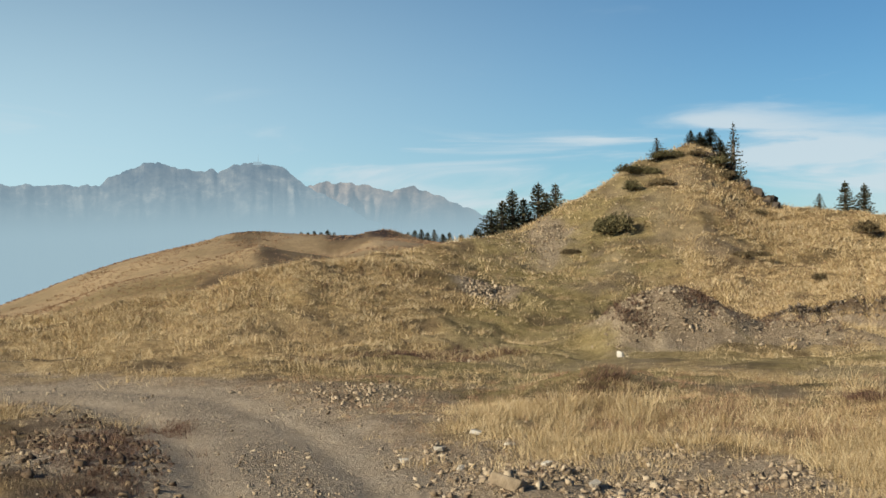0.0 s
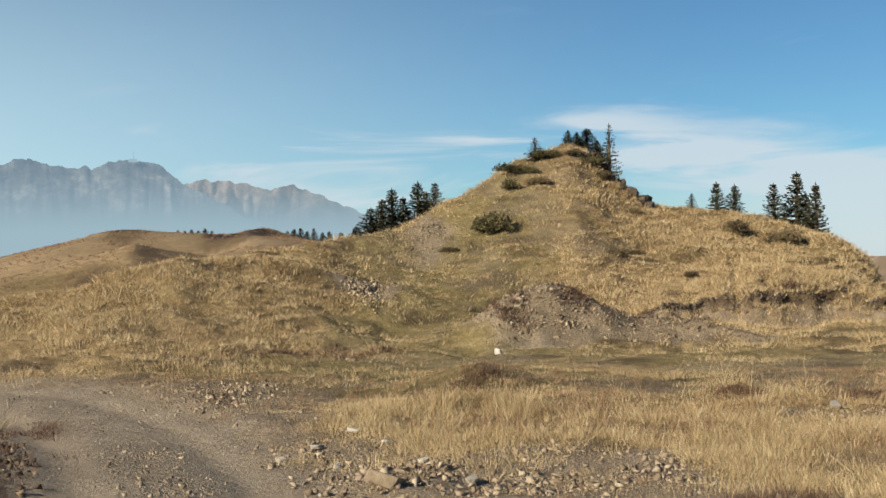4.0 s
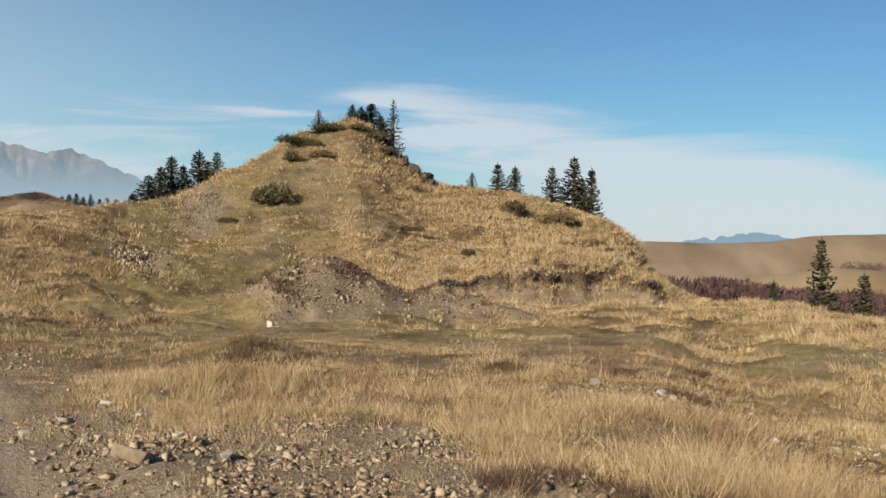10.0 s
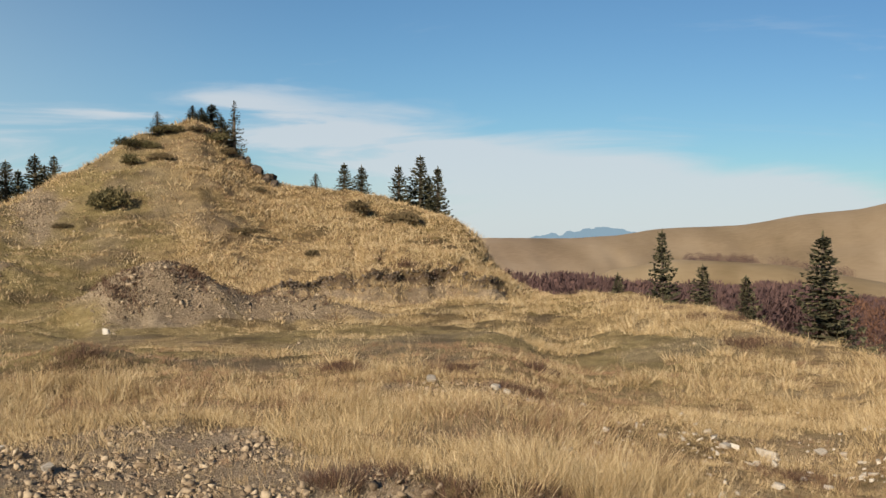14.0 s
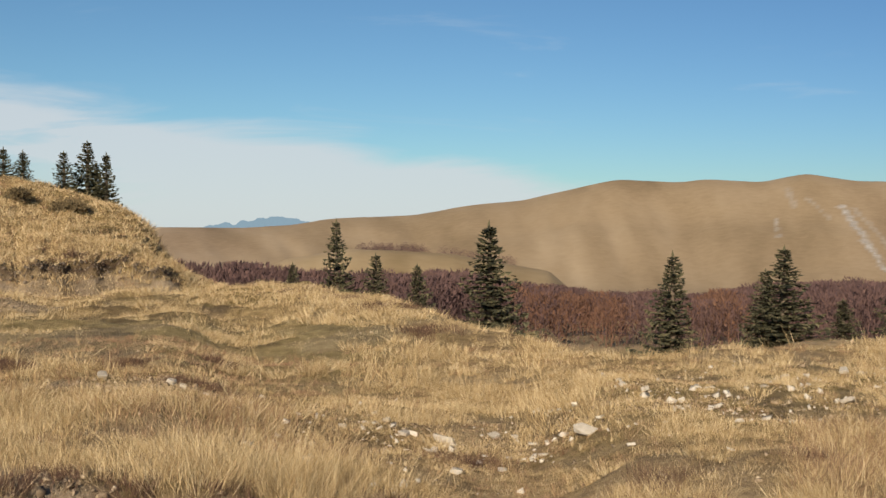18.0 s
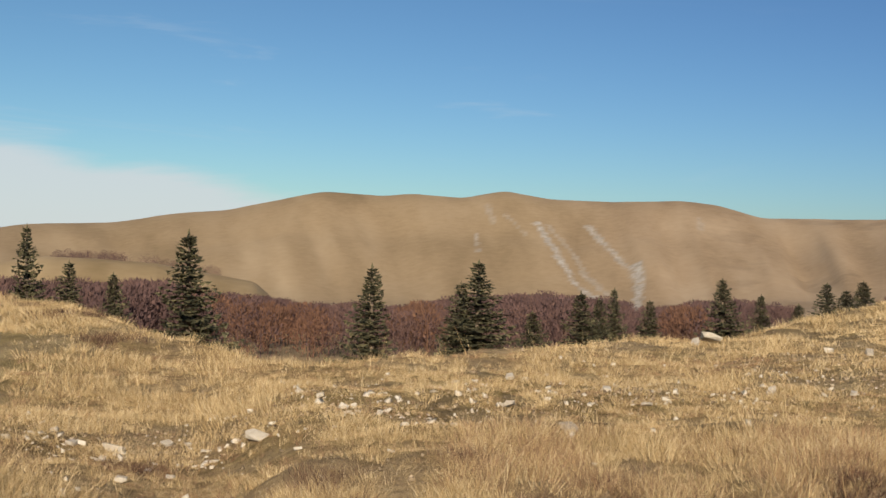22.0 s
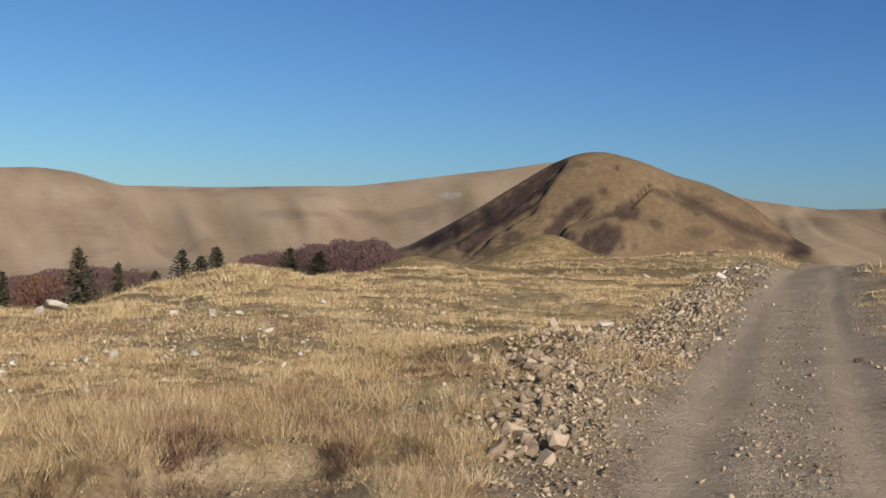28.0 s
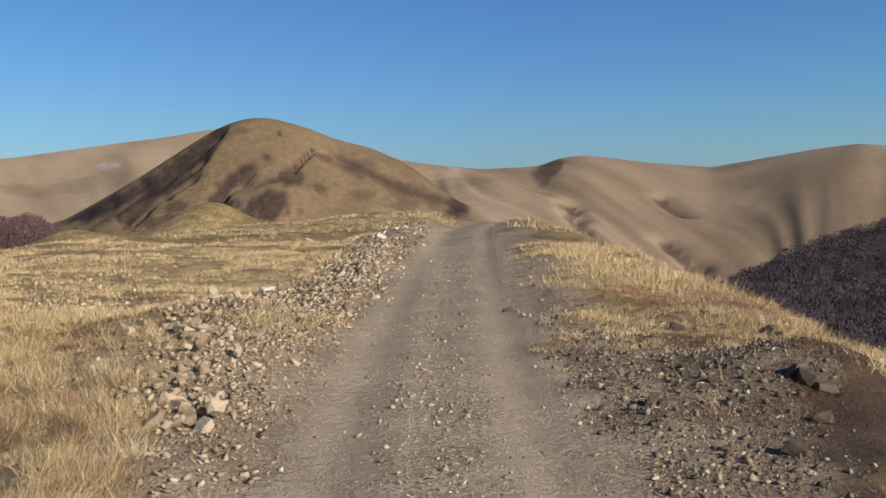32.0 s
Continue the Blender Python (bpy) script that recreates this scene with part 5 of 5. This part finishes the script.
    # flat boulder and stones at the bend
    for b, r, size in ((0.3, 10.0, .34), (0.98, 12.5, .13), (-2.3, 12.3, .14), (-1.5, 11.4, .12), (2.5, 11.5, .13), (-4.0, 12.0, .1), (-0.5, 13.2, .12), (4.5, 10.5, .14)):
        lay(PALE if size < .25 else [hull_mesh("stone", 94, MAT_SLAB, 24, (1, 0.5, 0.3))], b, r, size, rng, "brown tilted rock lying at the bend of the track" if size > .25 else "pale stone lying at the bend of the track", "stones at the bend", up=0.2, tilt=16)
    # dark clods and rocks on the far verge
    for b, r, size in ((105.6, 10.3, .2), (106.2, 10.25, .14), (111.6, 11.0, .2), (112.2, 10.9, .26), (112.8, 10.8, .2), (106.3, 15.3, .2), (108.2, 15.7, .14), (110.2, 15.6, .26), (110.7, 15.4, .18), (111.9, 8.9, .2), (98.7, 17.2, .14), (112.8, 10.0, .16), (108.0, 11.0, .09), (107.0, 12.0, .08), (109.0, 10.4, .1), (103.5, 11.5, .08)):
        lay(CLODS, b, r, size, rng, "dark earthy rock on the verge of the track", "dark rocks on the verge", up=0.12, name="dark_rock")
    # upright white rock below the rubble heap
    lay([hull_mesh("stone", 77, MAT_CHALK, 22, (0.9, 0.7, 1.0))], 7.02, 23.8, 0.14, rng, "squarish white limestone block standing below the rubble heap", "pale stones in the meadow", up=0.3, tilt=8)
    # outcrop on the shoulder of the hill
    for n in range(34):
        q = rng.random()
        lay(CLODS if rng.random() < 0.75 else ROCKS, 11.0 + 3.5 * q + rng.gauss(0, 0.1), 45.2 - 1.4 * q + rng.gauss(0, 0.25), rng.uniform(0.14, 0.42) * (0.8 + 0.5 * q), rng, "weathered rock of the outcrop on the hill shoulder", "outcrop rocks", up=0.2, name="outcrop_rock")


build_stones()


def gravel(name, x, y, size, mat, label, rng):
    """Loose stones, too many to count, as one sheet of small broken pieces."""
    n = len(x)
    box = np.array([(-1, -1, -1), (1, -1, -1), (1, 1, -1), (-1, 1, -1), (-1, -1, 1), (1, -1, 1), (1, 1, 1), (-1, 1, 1)]) * 0.62
    tri = np.array([(0, 2, 1), (0, 3, 2), (4, 5, 6), (4, 6, 7), (0, 1, 5), (0, 5, 4), (1, 2, 6), (1, 6, 5), (2, 3, 7), (2, 7, 6), (3, 0, 4), (3, 4, 7)])
    z = heights(x, y)
    v = box[None] * rng.uniform(0.5, 1.35, (n, 8, 1)) + rng.uniform(-0.3, 0.3, (n, 8, 3))
    v = v * rng.uniform(0.35, 1.3, (n, 1, 3)) * np.array([1, 1, 0.7])
    a, t = rng.uniform(0, 6.283, n), rng.uniform(-0.9, 0.9, n)
    ca, sa, ct, st = np.cos(a)[:, None], np.sin(a)[:, None], np.cos(t)[:, None], np.sin(t)[:, None]
    X, Y, Z = v[..., 0], v[..., 1] * ct - v[..., 2] * st, v[..., 1] * st + v[..., 2] * ct
    X, Y = X * ca - Y * sa, X * sa + Y * ca
    h = 0.5 * size[:, None]
    verts = np.stack([x[:, None] + X * h, y[:, None] + Y * h, z[:, None] + (Z + 0.3) * h], -1).reshape(-1, 3)
    tris = (tri[None] + 8 * np.arange(n)[:, None, None]).reshape(-1, 3)
    return tagged(new(name, fast_tris(name, verts, tris, mat)), label, "gravel", kind="stuff")


def build_gravel():
    rng = np.random.default_rng(12)
    # track: sample by bearing and distance, keep what lies on gravel
    b, r, x, y = rings_of(80000, -22, 117, 6, 13, rng)
    b2, r2, x2, y2 = rings_of(52000, -22, 117, 13, 30, rng)
    x, y, r = np.concatenate([x, x2]), np.concatenate([y, y2]), np.concatenate([r, r2])
    road, grav, far = cover_of(x, y)
    d, side = road_offset(x, y)
    mid = np.exp(-(d / 0.3) ** 2)
    rut = np.exp(-((d - 0.72) / 0.30) ** 4)
    want = np.where(road > 0.4, road * (0.32 + 0.55 * mid) * (1 - 0.85 * rut), grav * 0.7)
    want = np.maximum(want, 0.02 * (r < 24))
    ok = rng.uniform(0, 1, len(x)) < want
    x, y, r = x[ok], y[ok], r[ok]
    size = rng.uniform(0.008, 0.024, len(x)) + 0.06 * rng.uniform(0, 1, len(x)) ** 14 + 0.010 * (r > 13)
    gravel("gravel", x, y, size, MAT_GRAVEL, "loose limestone gravel on the track and verges", rng)
    # brown gravel of the verge
    b, r, x, y = rings_of(46000, 93, 117, 6, 17, rng)
    road, grav, far = cover_of(x, y)
    keep = (road < 0.5) & (rng.uniform(0, 1, len(x)) < 0.75 * np.maximum(patch(x, y, 106, 10.2, 9.0, 4.6, 2), grav))
    x, y = x[keep], y[keep]
    size = rng.uniform(0.008, 0.024, len(x)) + 0.08 * rng.uniform(0, 1, len(x)) ** 22
    gravel("verge_gravel", x, y, size, MAT_VERGE, "brown broken gravel and earth on the verge", rng)
    # clods of dark turf on the inner bank of the bend
    b, r, x, y = rings_of(1500, -23, -14.6, 7, 16.5, rng)
    ok = (patch(x, y, -18.5, 11.5, 4.2, 5.0, 62) > 0.3) & (fbm(x / 0.6, y / 0.6, 3, 107) > -0.1)
    gravel("turf_clods", x[ok], y[ok], 0.02 + 0.09 * rng.uniform(0, 1, ok.sum()) ** 3, MAT_CLOD, "dark brown clods of broken turf beside the track", rng)
    # pale scree at the bend, on the hill and in the rubble heaps
    rows = []
    for b, r, db, dr, n, s0, s1 in ((1.2, 32, 1.0, 1.0, 520, .06, .22), (4.2, 39.6, 0.9, 2.0, 420, .05, .18), (2.8, 37, 0.9, 1.8, 160, .05, .15), (6.5, 37, 3.0, 4.0, 420, .03, .12), (10, 38, 3.5, 4.0, 300, .03, .1), (7.8, 26, 1.5, 0.9, 420, .05, .17), (10.0, 26.3, 2.0, 0.9, 520, .05, .18), (15.5, 26.4, 3.0, 0.9, 360, .04, .17),
                                    (24, 14.6, 3.5, 0.4, 260, .04, .12), (-6, 17.4, 2.6, 1.2, 420, .04, .13), (46, 13.4, 12, 0.7, 700, .025, .09), (60, 15.0, 8, 0.8, 400, .03, .1), (70, 17.5, 7, 2.0, 420, .04, .12), (79, 24, 5, 4.0, 300, .05, .2), (87.2, 12.0, 1.8, 2.4, 900, .03, .12), (89.0, 16.5, 2.1, 2.4, 1100, .04, .15), (90.3, 20.5, 1.8, 3, 1100, .05, .18), (91.4, 25, 1.5, 3.4, 1000, .06, .2), (92.6, 31, 1.1, 4, 800, .07, .22), (93.9, 40, 0.7, 4, 260, .08, .22), (85.0, 13.0, 2.2, 3.2, 1100, .04, .15)):
        rows.append((rng.normal(b, db * 0.6, n), rng.normal(r, dr * 0.7, n), rng.uniform(s0, s1, n) * rng.uniform(0.5, 1, n)))
    b, r, size = (np.concatenate(q) for q in zip(*rows))
    bb = rng.uniform(-3, 24, 5200)
    rr = rng.uniform(7.4, 13, 5200)
    inside = rr < np.interp(bb, (-4, 4, 8, 14, 19, 25), (12.6, 12.4, 12.2, 11.4, 9.6, 8.0)) + rng.normal(0, 0.4, 5200)
    inside &= fbm(bb / 2.5, rr / 0.8, 3, 99) > -0.22
    b, r, size = np.concatenate([b, bb[inside]]), np.concatenate([r, rr[inside]]), np.concatenate([size, 0.03 + 0.1 * rng.uniform(0, 1, inside.sum()) ** 2.5])
    n = 1500
    mb = rng.uniform(27, 82, n)
    mr = np.interp(mb, (27, 45, 60, 70, 82), (13.2, 13.6, 14.8, 17, 20)) + rng.normal(0, 1.6, n)
    some = fbm(mb / 1.6, mr / 0.8, 3, 98) > 0.02
    gravel("meadow_stones", (mr * np.sin(np.radians(mb)))[some], (mr * np.cos(np.radians(mb)))[some], (0.025 + 0.09 * rng.uniform(0, 1, n) ** 3)[some], MAT_WHITE, "small pale stones strewn over the thin meadow turf", rng)
    gravel("scree", r * np.sin(np.radians(b)), r * np.cos(np.radians(b)), size * 0.8, MAT_GRAVEL, "angular limestone rubble scattered over bare patches", rng)


build_gravel()


def build_scarp():
    rng = np.random.default_rng(33)
    b = rng.uniform(12.5, 25.2, 700)
    r = scarp_line(b) - rng.uniform(0.02, 0.4, len(b)) ** 1.3
    gravel("scarp_earth", r * np.sin(np.radians(b)), r * np.cos(np.radians(b)), rng.uniform(0.03, 0.12, len(b)), MAT_DARKROCK, "dark crumbling earth and roots of the cut bank", rng)


build_scarp()


# ---- grass ----
def tufts(name, x, y, tall, per, spread, rng, mat, label, stiff=0.75, broad=1.0, category="grass"):
    """Tufts of dry blades, one sliver a blade."""
    n = len(x)
    z = heights(x, y)
    r = np.hypot(x, y)
    k = np.repeat(np.arange(n), per)
    m = len(k)
    a, q = rng.uniform(0, 6.283, m), np.sqrt(rng.uniform(0, 1, m))
    bx, by = x[k] + spread[k] * q * np.cos(a), y[k] + spread[k] * q * np.sin(a)
    h = tall[k] * rng.uniform(0.45, 1.1, m)
    out = (q * 0.8 + rng.normal(0, 0.25, m)) * stiff
    wind = np.repeat(rng.normal(0, 0.45, (n, 2)), per, axis=0) + rng.normal(0, 0.3, (m, 2))
    tx, ty = bx + h * (out * np.cos(a) + wind[:, 0]), by + h * (out * np.sin(a) + wind[:, 1])
    w = np.maximum(0.0018, 0.0002 * r[k]) * rng.uniform(0.6, 1.5, m) * broad
    a2 = rng.uniform(0, 3.1416, m)
    dx, dy = w * np.cos(a2), w * np.sin(a2)
    zb = z[k] - 0.03
    verts = np.stack([np.stack([bx - dx, by - dy, zb], 1), np.stack([bx + dx, by + dy, zb], 1), np.stack([tx, ty, zb + 0.03 + h * (1 - 0.3 * np.abs(out))], 1)], 1).reshape(-1, 3)
    return tagged(new(name, fast_tris(name, verts, np.arange(3 * m).reshape(-1, 3), mat)), label, category, kind="stuff")


def build_grass():
    rng = np.random.default_rng(21)
    for name, count, lo, hi, near, far, per, mat, label in (
            ("meadow_grass", 50000, -23, 117, 6.5, 17, 22, MAT_GRASS, "dry golden grass tufts of the near meadow"),
            ("dead_herbs", 23000, -23, 117, 6.5, 20, 20, MAT_HERB, "brown withered herbs between the grass tufts"),
            ("pasture_grass", 50000, -23, 117, 17, 31, 11, MAT_GRASS, "short dry pasture grass below the hill"),
            ("hillside_grass", 110000, -23, 27, 30, 53, 7, MAT_GRASS, "dry straw-coloured grass on the hillside"),
            ("hillside_herbs", 36000, -23, 27, 28, 52, 7, MAT_HERB, "brown withered herbs on the hillside"),
            ("rim_grass", 9000, 66, 117, 34, 62, 8, MAT_GRASS, "dry grass along the crest of the track")):
        b, r, x, y = rings_of(count, lo, hi, near, far, rng)
        rim = np.interp(b, BEARINGS, RIM_R)
        road, grav, _ = cover_of(x, y)
        clump = fbm(x / 1.7, y / 1.7, 3, 90) + 0.5 * fbm(x / 0.45, y / 0.45, 2, 93)
        if mat is MAT_HERB and near < 10:
            clump = 0.1 - clump
        lush = smooth(b, 97, 100) * smooth(r / rim, 0.6, 0.8)
        floor = 0.35 if near > 25 else 0.14
        keep = rng.uniform(0, 1, len(x)) < (1 - road) * (1 - 0.9 * grav) * (0.5 + 1.3 * clump + 0.6 * lush).clip(floor, 1)
        if near > 25:
            keep &= rng.uniform(0, 1, len(x)) < 0.3 + 1.5 * smooth(fbm(x / 9, y / 9, 3, 97) + 0.25 * smooth(b, 10, 16) - 0.34 * smooth(b, -2, 2) * (1 - smooth(b, 8, 12)) + 0.35 * (1 - smooth(b, -6, 1)), -0.15, 0.4)
        if near < 20:
            bald = smooth(b, 26, 34) * (1 - smooth(b, 92, 97)) * smooth(fbm(x / 0.9, y / 0.9, 3, 109), 0.02, 0.2)
            keep &= rng.uniform(0, 1, len(x)) > 0.85 * bald
        if 10 < near < 20:
            keep &= rng.uniform(0, 1, len(x)) > 0.5 * growth_of(x, y)[:, 2]
        keep &= (r < rim * 1.12 + 1.5) & (rng.uniform(0, 1, len(x)) > 1.1 * bare_of(x, y)[:, 0])
        x, y, r, b, clump, lush, rim = (v[keep] for v in (x, y, r, b, clump, lush, rim))
        tall = rng.uniform(0.03, 0.085, len(x)) * (1 + (1.5 if mat is MAT_GRASS else 0.0) * smooth(clump, 0.05, 0.45)) * (1 + 0.7 * lush)
        spread = 0.04 + 0.5 * tall + 0.0012 * r
        if near < 10:
            strip = (patch(x, y, 19, 12.9, 14.5, 1.9, 20) + patch(x, y, 7.5, 15.4, 4.5, 1.5, 21) + 0.8 * patch(x, y, 27, 10.3, 7, 1.6, 22)).clip(0, 1)
            tall = tall * (1 + 1.75 * strip * (0.15 + 1.3 * smooth(fbm(x / 0.9, y / 0.9, 2, 95), -0.05, 0.35)))
            tall = tall * (1 - 0.2 * smooth(b, 30, 40) * (1 - smooth(b, 96, 100)))
            spread = 0.04 + 0.42 * tall
        elif near < 20:
            tall = tall * np.where((b > 4) & (b < 34) & (r < 25), 0.6, 1.15)
        else:
            tall, spread = tall * 1.15, 0.09 + 0.6 * tall
        tufts(name, x, y, tall, per, spread, rng, mat, label, 0.8, 1.0 if near < 25 else 1.3)
    # dark clumps put in for the overhang's shade along the lip of the low bank
    b = rng.uniform(16, 79, 600)
    b = b[fbm(b / 1.3, b * 0, 3, 110) > 0.08]
    r = bank_lip(b) - rng.uniform(-0.05, 0.3, len(b))
    tall = rng.uniform(0.08, 0.2, len(b))
    tufts("bank_shade_heather", r * np.sin(np.radians(b)), r * np.cos(np.radians(b)), tall, 40, 0.03 + 0.5 * tall, rng, MAT_HEATHER, "dark heather set for shade under the lip of the low cut bank", 1.1, 1.2, "heather")
    # ragged clumps of long grass and dead herbs beside the track
    for mat, name, count, label in ((MAT_GRASS, "track_tussocks", 900, "tall bleached grass clumps beside the track"), (MAT_HERB, "track_herbs", 700, "brown withered herbs beside the track")):
        b, r, x, y = rings_of(count, 52, 83.5, 6.8, 12.5, rng)
        keep = (fbm(x / 0.9, y / 0.9, 3, 106) > (-0.02 if mat is MAT_GRASS else 0.06)) & (cover_of(x, y)[1] < 0.45)
        x, y = x[keep], y[keep]
        tall = rng.uniform(0.1, 0.26, len(x))
        tufts(name, x, y, tall, 46, 0.04 + 0.4 * tall, rng, mat, label, 1.0, 1.0)
    # tussocks: dense fountains of long blades in the near meadow, coarse ones on the rolling pasture
    b, r, x, y = rings_of(2600, -2, 86, 7.2, 19, rng)
    road, grav, _ = cover_of(x, y)
    keep = (road < 0.05) & (grav < 0.3) & (fbm(x / 2.3, y / 2.3, 3, 101) > 0.02)
    x, y = x[keep], y[keep]
    tall = rng.uniform(0.1, 0.24, len(x)) * (1 - 0.35 * smooth(np.degrees(np.arctan2(x, y)), 30, 40))
    tufts("grass_tussocks", x, y, tall, 60, 0.05 + 0.4 * tall, rng, MAT_GRASS, "thick straw-coloured grass tussocks in the meadow", 1.0, 1.0)
    b, r, x, y = rings_of(7000, 55, 93, 14, 38, rng)
    road, grav, _ = cover_of(x, y)
    keep = (road < 0.05) & (grav < 0.4) & (fbm(x / 1.5, y / 1.5, 3, 108) > -0.04) & (r < np.interp(b, BEARINGS, RIM_R) * 1.05)
    x, y = x[keep], y[keep]
    tall = rng.uniform(0.05, 0.15, len(x))
    tufts("crest_tussocks", x, y, tall, 24, 0.05 + 0.6 * tall, rng, MAT_GRASS, "low clumpy dry grass on the stony meadow", 1.0, 1.1)
    b, r, x, y = rings_of(6500, 23, 44, 13, 36, rng)
    keep = (fbm(x / 1.6, y / 1.6, 3, 103) > -0.05) & (r < np.interp(b, BEARINGS, RIM_R) * 1.1) & (r > np.interp(b, (23, 34, 44), (23, 15.5, 12)))
    x, y = x[keep], y[keep]
    tall = rng.uniform(0.08, 0.22, len(x))
    tufts("bank_tussocks", x, y, tall, 34, 0.06 + 0.5 * tall, rng, MAT_GRASS, "clumpy golden grass on the grassy bank", 0.9, 1.1)
    b, r, x, y = rings_of(15000, -23, 26, 24, 52, rng)
    road, grav, _ = cover_of(x, y)
    gold = fbm(x / 1.2, y / 1.2, 3, 104) + 0.5 * smooth(b, 9, 15) + 0.4 * (1 - smooth(b, -6, -1)) - 0.35 * smooth(b, -2, 1) * (1 - smooth(b, 8, 12)) - 0.5 * smooth(b, 3, 7) * (1 - smooth(r, 28, 31))
    keep = (road < 0.05) & (gold > 0.0) & (rng.uniform(0, 1, len(x)) > grav) & (r < np.interp(b, BEARINGS, RIM_R) * 1.03) & (rng.uniform(0, 1, len(x)) > 1.1 * bare_of(x, y)[:, 0])
    x, y = x[keep], y[keep]
    tall = rng.uniform(0.07, 0.2, len(x))
    tufts("slope_tussocks", x, y, tall, 26, 0.05 + 0.5 * tall, rng, MAT_GRASS, "straw-coloured tussocks on the face of the hill", 1.0, 1.0)
    b, r, x, y = rings_of(15000, -23, 5, 70, 200, rng)
    keep = fbm(x / 5, y / 5, 3, 102) > -0.1
    x, y = x[keep], y[keep]
    tall = rng.uniform(0.08, 0.2, len(x))
    tufts("hill_tussocks", x, y, tall, 7, 0.25 + 0.5 * tall, rng, MAT_HERB, "coarse brown grass on the rolling pasture", 0.9, 1.7)
    # heather and dark dead stalks in patches
    rows = []
    for b, r, db, dr, n in ((17.7, 16.7, 1.0, .35, 60), (22.5, 16.3, 1.0, .25, 60), (26.4, 15, 1.3, .25, 60), (24.9, 14.8, 0.6, .2, 25), (26.6, 17.9, 0.8, .3, 36), (6.4, 17.0, 0.9, .3, 26), (20, 9.7, 1.2, .4, 30), (26.5, 9.4, 0.8, .4, 30), (33, 8.6, 1.6, .6, 110), (39.5, 9.0, 1.4, .5, 60), (31, 11.6, 1.6, .3, 40), (37.5, 12.0, 1.4, .3, 36), (28, 8.4, 1.8, .6, 130), (46, 9.4, 1.2, .4, 40), (53, 10.2, 1.2, .4, 40), (60, 9.4, 1.2, .5, 44),
                            (70, 9.8, 1.2, .6, 40), (75, 11, 1.2, .6, 34), (80.5, 9.6, 0.8, .5, 30), (79.6, 14.5, 1.6, .5, 44), (34.0, 25, 1.6, 0.8, 90), (36.2, 21.5, 1.3, 0.8, 50), (30.5, 29, 1.2, 0.8, 50), (32.5, 27.5, 1.0, 0.6, 50), (-17.5, 12.5, 2.2, 2.2, 260), (-18.2, 9.5, 1.8, 1.6, 260), (-17, 14.5, 1.6, 1.0, 80), (-14.2, 15.5, 1.0, .5, 36), (-3, 23.5, 2.6, .5, 70), (-7, 23, 1.0, .4, 30), (1.2, 23.6, 1.6, .4, 44), (-0.5, 25, 1.4, .5, 30), (20.5, 31.6, 3.0, .5, 80), (13.5, 29, 1.6, .5, 36),
                            (112.4, 11.6, 1.4, .7, 90), (111.8, 10.2, 1.6, .5, 60), (107, 14.2, 1.2, .6, 26), (10.3, 26.3, 1.2, .5, 60), (7.7, 25.8, 1.0, .5, 60), (5.2, 16.8, 0.6, .2, 12), (15.5, 27, 2.5, .6, 40)):
        rows.append((rng.normal(b, db * 0.6, n), rng.normal(r, dr * 0.7, n)))
    b, r = (np.concatenate(q) for q in zip(*rows))
    x, y = r * np.sin(np.radians(b)), r * np.cos(np.radians(b))
    tall = rng.uniform(0.06, 0.15, len(x)) * np.where((b > 100) | (b < -14), 0.5, 1.0)
    tufts("heather", x, y, tall, 26, tall * 1.1, rng, MAT_HEATHER, "dark reddish-brown heather in low patches", 0.9, 1.3, "heather")
    # single tall stalks
    b, r, x, y = rings_of(500, 12, 80, 7.5, 20, rng)
    tufts("grass_stalks", x, y, rng.uniform(0.3, 0.55, len(x)), 4, np.full(len(x), 0.05), rng, MAT_GRASS, "tall thin dry grass stalks", 0.3, 0.7)


build_grass()


# ---- station on the summit of the massif ----
def box_bm(size, at, taper=1.0):
    bm = bmesh.new()
    bmesh.ops.create_cube(bm, size=1)
    for v in bm.verts:
        k = taper if v.co.z > 0 else 1.0
        v.co = Vector((v.co.x * size[0] * k + at[0], v.co.y * size[1] * k + at[1], (v.co.z + 0.5) * size[2] + at[2]))
    return bm


def part_bm(name, bm, mat, parent, label=""):
    me = bpy.data.meshes.new(name)
    bm.to_mesh(me)
    bm.free()
    me.materials.append(mat)
    return part(name, me, parent, label)


def build_station():
    x, y = polar(-8.42, 3980)
    ob = new("summit_station")
    ob.matrix_world = pose(x, y, EYE + 3980 * math.tan(radians(4.40)), 0, 0, 20)
    # both parts glow with the haze painted into the massif's material
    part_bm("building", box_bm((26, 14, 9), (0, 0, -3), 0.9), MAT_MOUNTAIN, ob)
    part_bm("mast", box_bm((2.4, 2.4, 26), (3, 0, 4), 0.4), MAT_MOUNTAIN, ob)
    tagged(ob, "tiny relay station with a mast on the hazy summit", "building")


build_station()
